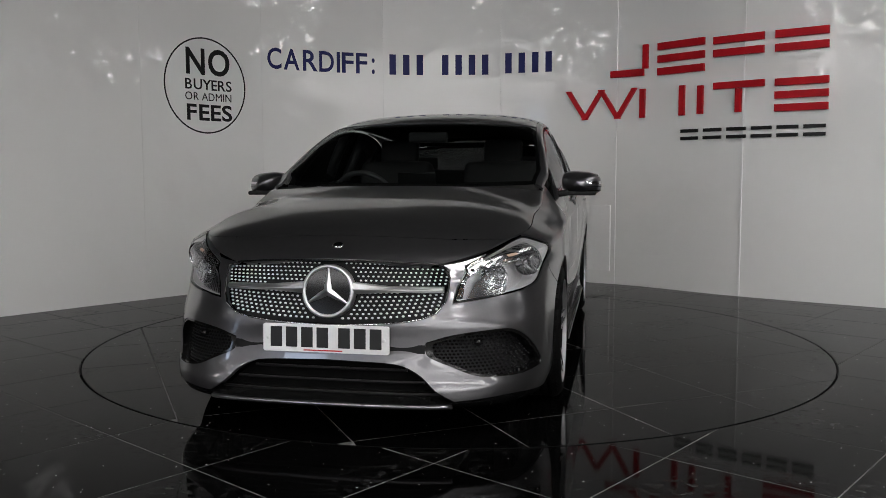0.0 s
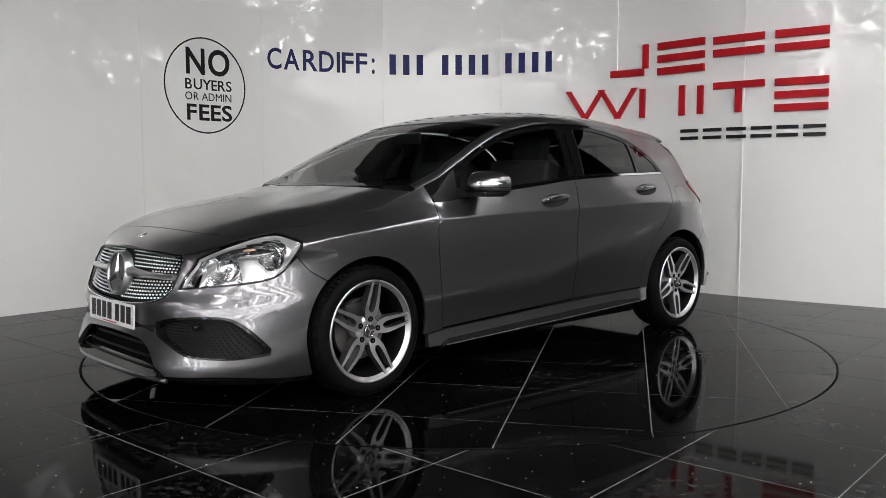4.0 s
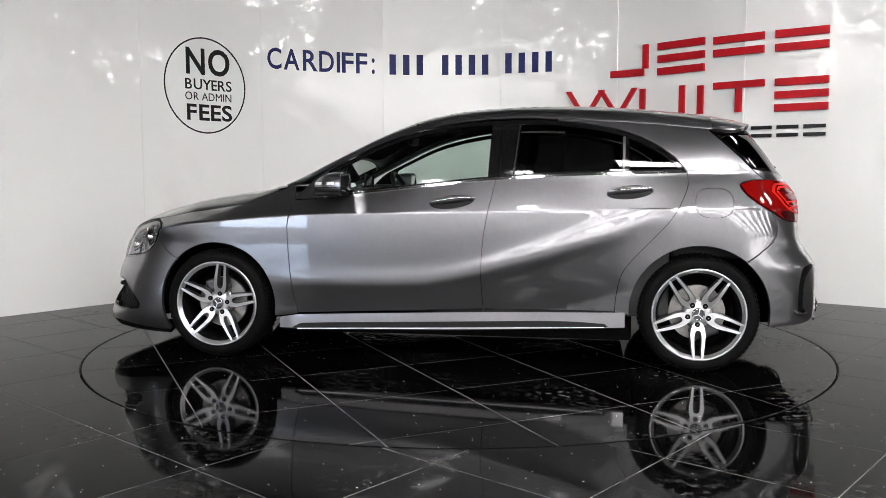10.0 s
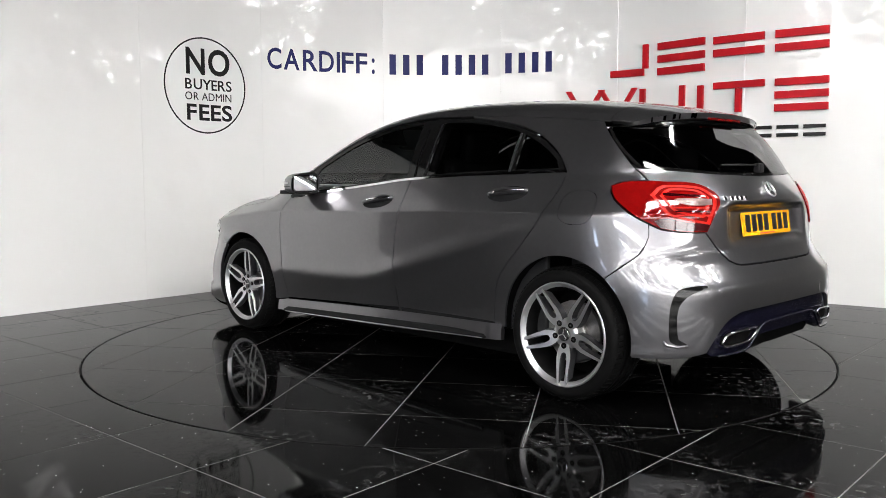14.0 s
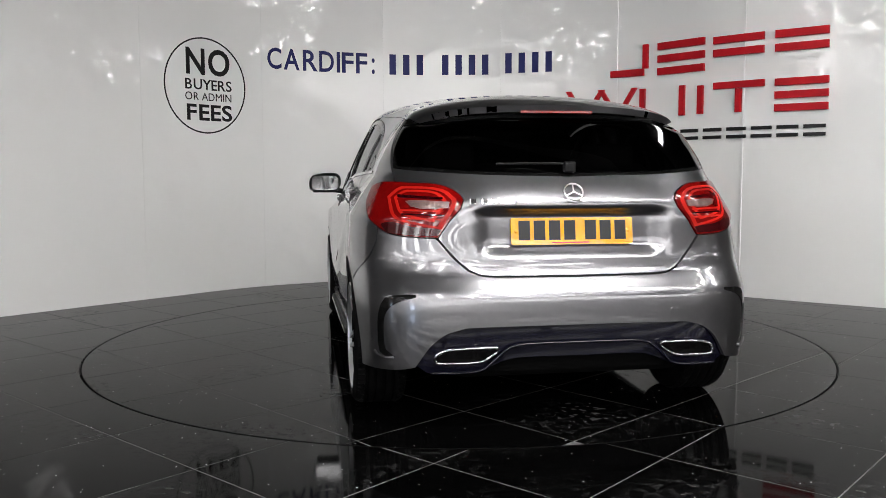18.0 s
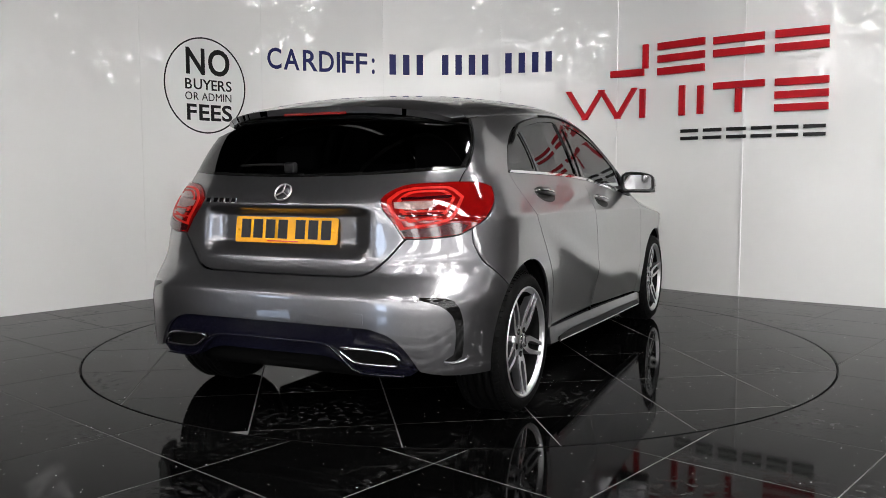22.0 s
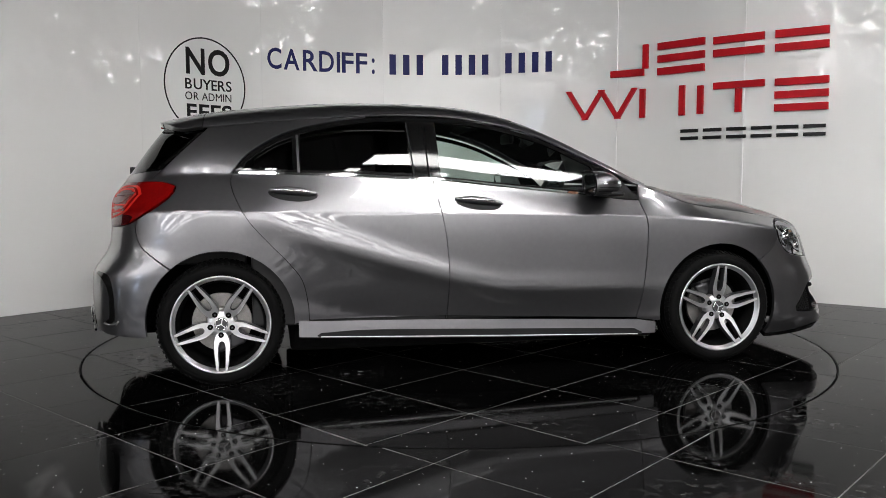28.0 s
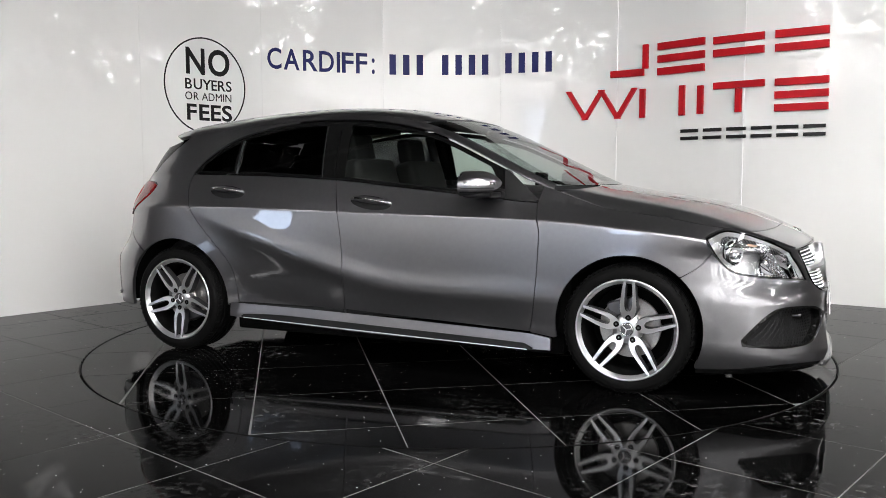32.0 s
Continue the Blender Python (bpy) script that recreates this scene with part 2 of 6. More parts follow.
def box(bm, c, s, bevel=0.0, seg=2, m=None):
    r = bmesh.ops.create_cube(bm, size=1)
    vs = r["verts"]
    bmesh.ops.scale(bm, vec=s, verts=vs)
    if bevel:
        es = list({e for v in vs for e in v.link_edges})
        vs = bmesh.ops.bevel(bm, geom=es, offset=bevel, segments=seg, profile=0.6, affect="EDGES")["verts"]
    if m is not None:
        bmesh.ops.transform(bm, matrix=m, verts=vs)
    bmesh.ops.translate(bm, vec=c, verts=vs)
    return vs


def boxm(c, s, bevel=0.0, seg=2, m=None):
    bm = bmesh.new()
    box(bm, c, s, bevel, seg, m)
    return bm


def lathe(profile, seg=48, close=False):
    """A surface turned about the y axis from rows of (radius, y)."""
    bm = bmesh.new()
    rings = []
    for r, y in profile:
        rings.append([bm.verts.new((r * math.cos(2 * math.pi * k / seg), y, r * math.sin(2 * math.pi * k / seg))) for k in range(seg)])
    for a, b in zip(rings, rings[1:]):
        for k in range(seg):
            bm.faces.new((a[k], a[(k + 1) % seg], b[(k + 1) % seg], b[k]))
    if close:
        bm.faces.new(rings[0])
        bm.faces.new(rings[-1][::-1])
    bmesh.ops.recalc_face_normals(bm, faces=bm.faces)
    return bm


def tube(points, r, seg=8, closed=False, flat=1.0):
    """A round bar along points."""
    bm = bmesh.new()
    pts = [Vector(p) for p in points]
    rings = []
    n = len(pts)
    for i, p in enumerate(pts):
        a, b = (pts[i - 1], pts[(i + 1) % n]) if closed else (pts[max(i - 1, 0)], pts[min(i + 1, n - 1)])
        d = (b - a).normalized()
        ref = Vector((0, 0, 1)) if abs(d.z) < 0.9 else Vector((1, 0, 0))
        u = d.cross(ref).normalized()
        w = u.cross(d).normalized()
        rings.append([bm.verts.new(p + u * r * flat * math.cos(2 * math.pi * k / seg) + w * r * math.sin(2 * math.pi * k / seg)) for k in range(seg)])
    pairs = list(zip(rings, rings[1:])) + ([(rings[-1], rings[0])] if closed else [])
    for a, b in pairs:
        for k in range(seg):
            bm.faces.new((a[k], b[k], b[(k + 1) % seg], a[(k + 1) % seg]))
    if not closed:
        bm.faces.new(rings[0])
        bm.faces.new(rings[-1][::-1])
    bmesh.ops.recalc_face_normals(bm, faces=bm.faces)
    return bm


def prism(outline, depth, bevel=0.0):
    """A flat plate in the local x-z plane, from y = 0 back to y = depth."""
    bm = bmesh.new()
    f = [bm.verts.new((x, 0, z)) for x, z in outline]
    b = [bm.verts.new((x, depth, z)) for x, z in outline]
    bm.faces.new(f)
    bm.faces.new(b[::-1])
    n = len(f)
    for k in range(n):
        bm.faces.new((f[k], b[k], b[(k + 1) % n], f[(k + 1) % n]))
    bmesh.ops.recalc_face_normals(bm, faces=bm.faces)
    if bevel:
        bmesh.ops.bevel(bm, geom=[e for e in bm.edges if all(v.co.y == 0 for v in e.verts)], offset=bevel, segments=2, affect="EDGES")
    return bm


def rrect(w, h, r, seg=5, cx=0.0, cz=0.0):
    out = []
    for sx, sz, a0 in ((1, 1, 0), (-1, 1, 90), (-1, -1, 180), (1, -1, 270)):
        for k in range(seg + 1):
            a = radians(a0 + 90 * k / seg)
            out.append((cx + sx * (w / 2 - r) + r * math.cos(a), cz + sz * (h / 2 - r) + r * math.sin(a)))
    return out


def text_mesh(body, size, depth, material, name, bold=0.0):
    c = bpy.data.curves.new(name, "FONT")
    c.body, c.size, c.extrude, c.align_x, c.align_y = body, size, depth, "CENTER", "CENTER"
    c.resolution_u = 4
    c.offset = bold * size
    o = new(name, c)
    bpy.context.view_layer.update()
    me = bpy.data.meshes.new_from_object(o)
    bpy.data.objects.remove(o)
    me.materials.clear()
    me.materials.append(material)
    return me


# ---- the room ----
class Spline:
    """A smooth curve through rows of (x, y)."""

    def __init__(self, rows):
        rows = sorted(rows)
        self.x, self.y = np.array([r[0] for r in rows], float), np.array([r[1] for r in rows], float)
        h, d = np.diff(self.x), np.diff(self.y) / np.diff(self.x)
        m = np.zeros(len(self.x))
        m[0], m[-1] = d[0], d[-1]
        for i in range(1, len(m) - 1):
            if d[i - 1] * d[i] > 0:
                w1, w2 = 2 * h[i] + h[i - 1], h[i] + 2 * h[i - 1]
                m[i] = (w1 + w2) / (w1 / d[i - 1] + w2 / d[i])
        self.m = m

    def __call__(self, x):
        x = np.clip(np.asarray(x, float), self.x[0], self.x[-1])
        i = np.clip(np.searchsorted(self.x, x) - 1, 0, len(self.x) - 2)
        h = self.x[i + 1] - self.x[i]
        t = (x - self.x[i]) / h
        return (self.y[i] * (1 + 2 * t) * (1 - t) ** 2 + h * self.m[i] * t * (1 - t) ** 2
                + self.y[i + 1] * t * t * (3 - 2 * t) + h * self.m[i + 1] * t * t * (t - 1))


# plan of the curved white wall: the joints between its sheets, about 1.22 m apart
WALL_JOINTS = [(-5.20, -3.45), (-5.19, -2.23), (-5.05, -1.02), (-4.22, -0.12), (-3.44, 0.82), (-2.65, 1.77), (-1.83, 2.66), (-0.73, 3.19), (0.45, 3.25), (1.53, 2.80), (2.45, 1.945), (3.44, 1.235), (4.45, 0.55), (5.36, -0.22), (5.68, -1.39), (5.70, -2.61), (5.70, -3.83)]
WALL_TOP = 3.05
SHEET_STEPS = 12
WALL_FROM, WALL_TO = 2.75, 11.45    # where the white wall begins and ends, by joint number


def wall_curve():
    """Points along the wall's face with the way along it, by joint number."""
    pts = [Vector((x, y, 0)) for x, y in WALL_JOINTS]
    n = len(pts)
    def at(i, t):
        p0, p1, p2, p3 = pts[max(i - 1, 0)], pts[i], pts[i + 1], pts[min(i + 2, n - 1)]
        return 0.5 * ((2 * p1) + (p2 - p0) * t + (2 * p0 - 5 * p1 + 4 * p2 - p3) * t * t + (3 * p1 - p0 - 3 * p2 + p3) * t ** 3)
    return at, n - 1


WALL_AT, WALL_SHEETS = wall_curve()


def wall_frame(u):
    """The point on the wall's face at sheet coordinate u, the way along it and the way out of it into the room."""
    i = min(max(int(math.floor(u)), 0), WALL_SHEETS - 1)
    p = WALL_AT(i, u - i)
    d = (WALL_AT(i, min(u - i + 0.02, 1.0)) - WALL_AT(i, max(u - i - 0.02, 0.0))).normalized()
    return p, d, Vector((d.y, -d.x, 0))


def build_wall():
    root = tagged(new("wall_north"), "curved showroom wall of tall glossy white sheets", "wall", kind="structure")
    for i in range(int(WALL_FROM), int(WALL_TO) + 1):
        verts, faces = [], []
        gap = 0.0004
        t0, t1 = max(gap, WALL_FROM - i), min(1 - gap, WALL_TO - i)
        for k in range(SHEET_STEPS + 1):
            t = t0 + (t1 - t0) * k / SHEET_STEPS
            p, d, n = wall_frame(i + min(t, 0.9999))
            for z, o in ((0.001, 0.0), (WALL_TOP, 0.0), (WALL_TOP, -0.02), (0.001, -0.02)):
                verts.append(p + n * o + Vector((0, 0, z)))
        for k in range(SHEET_STEPS):
            a, b = 4 * k, 4 * k + 4
            for j in range(4):
                faces.append((a + j, b + j, b + (j + 1) % 4, a + (j + 1) % 4))
        faces.append((0, 1, 2, 3))
        e = 4 * SHEET_STEPS
        faces.append((e + 3, e + 2, e + 1, e))
        me = data("panel", verts, [f[::-1] for f in faces], WALL)
        for poly in me.polygons:
            poly.use_smooth = True
        me.set_sharp_from_angle(angle=radians(40))
        part("panel", me, WALL, root)
    backing, faces = [], []
    steps = 60
    for k in range(steps + 1):
        p, d, n = wall_frame(WALL_FROM + (WALL_TO - WALL_FROM) * k / steps)
        for z, o in ((0, -0.0205), (WALL_TOP, -0.0205), (WALL_TOP, -0.12), (0, -0.12)):
            backing.append(p + n * o + Vector((0, 0, z)))
    for k in range(steps):
        a, b = 4 * k, 4 * k + 4
        for j in range(4):
            faces.append((a + j, b + j, b + (j + 1) % 4, a + (j + 1) % 4))
    part("wall_backing", data("wall_backing", backing, faces, JOINT_WHITE), JOINT_WHITE, root)
    for i in (9, 10):
        p, d, n = wall_frame(i + 1e-4)
        bm = boxm((0, 0, WALL_TOP / 2), (0.016, 0.012, WALL_TOP - 0.03), 0.003)
        part("joint_strip", bm, JOINT_WHITE, root, m=Matrix.Translation(p + n * 0.003) @ Matrix.Rotation(math.atan2(d.y, d.x), 4, "Z"))
    return root


build_wall()


EAST, WEST, SOUTH = 25.0, -17.0, -46.0


def build_shell():
    """Plain walls and a ceiling that close the workshop round the turntable and behind the camera."""
    mid, wide = (EAST + WEST) / 2, EAST - WEST
    deep, long = (SOUTH + 4.3) / 2, 4.3 - SOUTH
    # unseen walls; their dark and pale tones set the brightness of the car's reflections
    for name, c, d in (("wall_south", (mid, SOUTH - 0.1, 2.4), (wide + 0.4, 0.2, 4.8)), ("wall_east", (EAST + 0.1, deep, 2.4), (0.2, long, 4.8)), ("wall_west", (WEST - 0.1, -2.35, 2.4), (0.2, 13.3, 4.8)), ("wall_southwest", (WEST - 0.1, (SOUTH - 9.0) / 2, 2.4), (0.2, -9.0 - SOUTH, 4.8)), ("wall_far", (mid, 4.4, 2.4), (wide + 0.4, 0.2, 4.8))):
        tagged(part(name, boxm(c, d), SOUTH_WALL if "south" in name else FAR_WALL), "plain painted wall, out of view, that closes the showroom", "wall", kind="structure")
    tagged(part("ceiling", boxm((mid, deep, 4.9), (wide + 0.6, long + 0.6, 0.2)), CEILING), "dark painted ceiling high above the turntable", "ceiling", kind="structure")
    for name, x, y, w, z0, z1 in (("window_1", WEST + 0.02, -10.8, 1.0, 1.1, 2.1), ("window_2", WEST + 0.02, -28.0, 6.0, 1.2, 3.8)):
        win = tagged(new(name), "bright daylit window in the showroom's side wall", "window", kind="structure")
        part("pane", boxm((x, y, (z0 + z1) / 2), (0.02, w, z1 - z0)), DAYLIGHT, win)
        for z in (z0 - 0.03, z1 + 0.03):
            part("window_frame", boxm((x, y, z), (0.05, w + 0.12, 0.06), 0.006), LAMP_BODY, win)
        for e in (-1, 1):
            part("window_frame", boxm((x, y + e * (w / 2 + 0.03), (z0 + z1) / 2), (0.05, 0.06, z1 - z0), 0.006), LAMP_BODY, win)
    for name, c, d in (("rooflight_1", (2.55, -4.62, 4.786), (3.4, 0.72, 0.02)), ("rooflight_2", (5.6, -2.75, 4.786), (0.5, 0.24, 0.02)), ("rooflight_3", (5.6, -2.25, 4.786), (0.5, 0.24, 0.02))):
        tagged(part(name, boxm(c, d), ROOFLIGHT), "bright translucent rooflight in the dark ceiling", "rooflight", kind="structure")
    for k, y in enumerate((-2.6, -5.6, -7.2, -8.8, -11.4, -14.0, -17.0)):
        bm = boxm((mid, y, 4.70), (wide, 0.09, 0.012))
        box(bm, (mid, y, 4.55), (wide, 0.09, 0.012))
        box(bm, (mid, y, 4.625), (wide, 0.012, 0.14))
        tagged(part("ceiling_beam", bm, RUST if k == 3 else STEEL_PAINT), "orange-brown steel beam under the ceiling" if k == 3 else "grey steel beam under the ceiling", "beam", "ceiling beams")


build_shell()


def batten(length):
    """A short batten with two tubes along x."""
    lamp = new("ceiling_light")
    part("housing", boxm((0, 0, 0.06), (length + 0.06, 0.28, 0.05), 0.01), LAMP_BODY, lamp)
    for s in (-1, 1):
        part("tube", tube([(-length / 2, s * 0.07, 0), (length / 2, s * 0.07, 0)], 0.06, 6), TUBE, lamp)
    return tagged(lamp, "white batten with two lit fluorescent tubes under the ceiling", "ceiling light", "ceiling lights")


def trough(length):
    """A long hanging trough light with a glowing diffuser below its housing."""
    lamp = new("ceiling_light")
    part("housing", boxm((0, 0, 0.06), (length + 0.06, 0.38, 0.05), 0.01), LAMP_BODY, lamp)
    part("diffuser", boxm((0, 0, -0.09), (length, 0.34, 0.24)), TROUGH, lamp, "milky lit diffuser")
    return tagged(lamp, "long trough light with a lit milky diffuser", "ceiling light", "ceiling lights")


def hang(lamp, spots):
    for k, (x, y, a) in enumerate(spots):
        m = pose(x, y, 4.714, 0, 0, a)
        if k:
            copy_thing(lamp, m)
        else:
            lamp.matrix_basis = m


def build_lights():
    """Short twin-tube battens near the turntable, long continuous rows down the workshop."""
    near = [(x, -7.6, 0) for x in (-3.4, -1.2, 1.2, 3.6)] + [(x, -6.1, 90) for x in (-2.5, -0.9, 0.8, 2.4)]
    near += [(x, -10.0, 90) for x in (-3.6, -1.2, 1.4, 3.9)]
    near += [(x, y, 90) for x in (17.0, 21.0) for y in (-1.6, -6.0)] + [(9.0, -6.0, 90), (13.0, -6.0, 90)] + [(x, y, 90) for x in (-14.0, -10.0) for y in (-6.5, -9.5)]
    near += [(-6.8, -7.4, 90), (-8.5, -11.0, 90), (4.0, -0.5, 90), (5.4, -3.9, 0), (6.5, -1.5, 0)]
    hang(batten(1.44), near)
    rows = [(-12.5 + 7.0 * i, y, 0) for y in (-12.5, -16.0, -20.0, -25.0, -31.0, -38.0, -44.0) for i in range(6)]
    hang(trough(6.2), rows)


build_lights()


# ---- floor and turntable ----
TILE_SIZE, TILE_GAP = 0.605, 0.0045
STILL_TURN, STILL_NODE = 49.6, (-0.082, -2.397)
PLATE_TURN, PLATE_NODE = 34.4, (0.0, -0.035)      # the plate's own grid, in the plate's space


def clip_round(corners, radius, inside):
    """A convex tile cut by the plate's edge; None where nothing is left."""
    dense = []
    for k in range(4):
        a, b = corners[k], corners[(k + 1) % 4]
        dense += [(a[0] + (b[0] - a[0]) * j / 40, a[1] + (b[1] - a[1]) * j / 40) for j in range(40)]
    keep = [(math.hypot(*p) < radius) == inside for p in dense]
    if all(keep):
        return corners
    if sum(keep) < 4:
        return None
    n = len(dense)
    run = []
    for start in [k for k in range(n) if keep[k] and not keep[k - 1]]:
        piece, k = [], start
        while keep[k % n] and len(piece) < n:
            piece.append(dense[k % n])
            k += 1
        run = max(run, piece, key=len)
    a1, a0 = math.atan2(run[0][1], run[0][0]), math.atan2(run[-1][1], run[-1][0])
    d = (a1 - a0 + math.pi) % (2 * math.pi) - math.pi
    m = max(2, int(abs(d) / 0.03))
    slim = [p for j, p in enumerate(run) if j in (0, len(run) - 1) or min(math.dist(p, c) for c in corners) < 1e-6]
    arc = [(radius * math.cos(a0 + d * j / m), radius * math.sin(a0 + d * j / m)) for j in range(0, m + 1)]
    slim[0], slim[-1] = arc[-1], arc[0]
    out = slim + arc[1:-1]
    area2 = sum(p[0] * q[1] - p[1] * q[0] for p, q in zip(out, out[1:] + out[:1]))
    return out if abs(area2) > 0.004 else None


def tile_mesh(outline, centre):
    """A tile with its top at z = 0 and small worn arrises."""
    n = len(outline)
    cx, cy = centre
    inner = [(p[0] + (cx - p[0]) * 0.0035, p[1] + (cy - p[1]) * 0.0035) for p in outline]
    verts = [(x - cx, y - cy, 0) for x, y in inner] + [(x - cx, y - cy, -0.0012) for x, y in outline] + [(x - cx, y - cy, -0.012) for x, y in outline]
    faces = [tuple(range(n))]
    for r in (0, n):
        for k in range(n):
            faces.append((r + (k + 1) % n, r + k, r + n + k, r + n + (k + 1) % n))
    me = data("tile", verts, faces, TILE)
    bm = bmesh.new()
    bm.from_mesh(me)
    bmesh.ops.recalc_face_normals(bm, faces=bm.faces)
    bm.to_mesh(me)
    bm.free()
    return me


def grid_tiles(turn, node, reach):
    c, s = math.cos(radians(turn)), math.sin(radians(turn))
    h = TILE_SIZE / 2 - TILE_GAP / 2
    for i in range(-reach, reach):
        for j in range(-reach, reach):
            u, v = (i + 0.5) * TILE_SIZE, (j + 0.5) * TILE_SIZE
            cx, cy = node[0] + c * u - s * v, node[1] + s * u + c * v
            yield cx, cy, [(cx + c * a * h - s * b * h, cy + s * a * h + c * b * h) for a, b in ((-1, -1), (1, -1), (1, 1), (-1, 1))]


def inside_room(x, y):
    poly = WALL_JOINTS[3:12] + [(EAST, -0.5), (EAST, SOUTH), (WEST, SOUTH), (WEST, -0.5)]
    hit = False
    for (x1, y1), (x2, y2) in zip(poly, poly[1:] + poly[:1]):
        if (y1 > y) != (y2 > y) and x < (x2 - x1) * (y - y1) / (y2 - y1) + x1:
            hit = not hit
    return hit


def build_floor():
    floor = tagged(new("floor"), "polished black stone floor tiles with thin grey joints", "floor", kind="structure")
    n, r = 160, PLATE_R + 0.007
    ring = [(r * math.cos(2 * math.pi * k / n), r * math.sin(2 * math.pi * k / n)) for k in range(n)]
    far = []
    for x, y in ring:
        k = min((EAST + 0.1 if x > 0 else 0.1 - WEST) / max(abs(x), 1e-6), (4.4 if y > 0 else 0.2 - SOUTH) / max(abs(y), 1e-6))
        far.append((x * k, y * k))
    verts = [(x, y, -0.0009) for x, y in ring] + [(x, y, -0.0009) for x, y in far] + [(x, y, -0.06) for x, y in ring]
    faces = [(k, n + k, n + (k + 1) % n, (k + 1) % n) for k in range(n)] + [(k, (k + 1) % n, 2 * n + (k + 1) % n, 2 * n + k) for k in range(n)]
    part("grout_bed", data("grout_bed", verts, [f[::-1] for f in faces], GROUT), GROUT, floor)
    part("floor_pit", boxm((0, 0, -0.11), (4.7, 4.7, 0.1)), UNDER, floor)
    far_verts, far_faces = [], []
    shared = {}
    for cx, cy, corners in grid_tiles(STILL_TURN, STILL_NODE, 92):
        if not (WEST - 0.3 < cx < EAST + 0.3 and SOUTH < cy < 4.2) or not any(inside_room(*p) for p in corners):
            continue
        outline = corners if math.hypot(cx, cy) > PLATE_R + 0.5 else clip_round(corners, PLATE_R + 0.007, False)
        if outline is None:
            continue
        if cy < -4.2 or abs(cx) > 4.6:
            b = len(far_verts)
            far_verts += [(x, y, 0.0) for x, y in outline]
            far_faces.append(tuple(range(b, b + len(outline))))
            continue
        if outline is corners:
            if "whole" not in shared:
                shared["whole"] = tile_mesh(outline, (cx, cy))
            me = shared["whole"]
        else:
            me = tile_mesh(outline, (cx, cy))
        part("tile", me, TILE, floor, m=Matrix.Translation((cx, cy, 0)))
    rest = part("tiling", data("tiling", far_verts, far_faces, TILE), TILE, floor)
    rest["kind"] = "stuff"
    return floor


def build_turntable():
    table = new("turntable")
    part("disc", lathe_z([(0.0, -0.0009), (PLATE_R - 0.006, -0.0009), (PLATE_R - 0.006, -0.05), (0.0, -0.05)], 160), GROUT, table)
    part("rim", lathe_z([(PLATE_R - 0.0055, -0.05), (PLATE_R - 0.0055, 0.0), (PLATE_R - 0.001, 0.0), (PLATE_R - 0.001, -0.05)], 200), UNDER, table, "dark metal edge ring")
    for cx, cy, corners in grid_tiles(PLATE_TURN, PLATE_NODE, 6):
        if math.hypot(cx, cy) > PLATE_R + 0.45:
            continue
        outline = clip_round(corners, PLATE_R - 0.008, True)
        if outline:
            mx, my = sum(p[0] for p in outline) / len(outline), sum(p[1] for p in outline) / len(outline)
            part("tile", tile_mesh(outline, (mx, my)), TILE, table, m=Matrix.Translation((mx, my, 0)))
    return tagged(table, "round turntable tiled in black stone, flush with the floor", "turntable")


def lathe_z(profile, seg):
    bm = lathe([(max(r, 1e-4), z) for r, z in profile], seg)
    bmesh.ops.transform(bm, matrix=Matrix.Rotation(radians(90), 4, "X"), verts=bm.verts)
    bmesh.ops.recalc_face_normals(bm, faces=bm.faces)
    return bm


build_floor()
turntable = build_turntable()


# ---- writing and signs on the wall ----
def wall_pose(u, z, proud):
    """Stands a thing in the x-z plane on the wall, its back to it; local x runs along the wall and -y into the room."""
    p, d, n = wall_frame(u)
    m = Matrix(((d.x, -n.x, 0, 0), (d.y, -n.y, 0, 0), (0, 0, 1, 0), (0, 0, 0, 1)))
    return Matrix.Translation(p + n * proud + Vector((0, 0, z))) @ m


def wall_span(u, dx):
    """The sheet coordinate dx metres along the wall from u."""
    p, d, n = wall_frame(u)
    e = 0.001
    return u + dx * e / (wall_frame(u + e)[0] - p).length


def letters(root, body, u, z, width, height, material, bold=0.0, name="letter"):
    """A word of the built-in font, letter by letter along the wall, fitted to its width and cap height."""
    cap = 0.70
    size = height / cap
    probe = bpy.data.curves.new("probe", "FONT")
    adv = [0.0]
    ob = new("probe", probe)
    probe.size = size
    for k in range(1, len(body) + 1):
        probe.body = body[:k] + "|"
        bpy.context.view_layer.update()
        adv.append(ob.dimensions.x)
    bpy.data.objects.remove(ob)
    total = adv[-1] - adv[0] - 0.02
    sx = width / max(total, 1e-6)
    for k, ch in enumerate(body):
        if ch == " ":
            continue
        me = text_mesh(ch, size, 0.0008, material, name, bold)
        xs = [v.co.x for v in me.vertices]
        c = (max(xs) + min(xs)) / 2
        me.transform(Matrix.Diagonal((sx, 1, 1, 1)) @ Matrix.Translation((-c, 0, 0)))
        ys = [v.co.y for v in me.vertices]
        low = -height / 2 - (min(ys) if ch not in ":," else min(ys))
        me.transform(Matrix.Rotation(radians(90), 4, "X") @ Matrix.Translation((0, low, 0)))
        mid = (adv[k] + adv[k + 1]) / 2 * sx - width / 2
        part(name, me, material, root, m=wall_pose(wall_span(u, mid), z, 0.002))


def bar(root, u, z, w, h, material, thick=0.0015, name="bar", bevel=0.0):
    part(name, prism([(-w / 2, -h / 2), (w / 2, -h / 2), (w / 2, h / 2), (-w / 2, h / 2)], thick, bevel), material, root, m=wall_pose(u, z, thick + 0.0005))


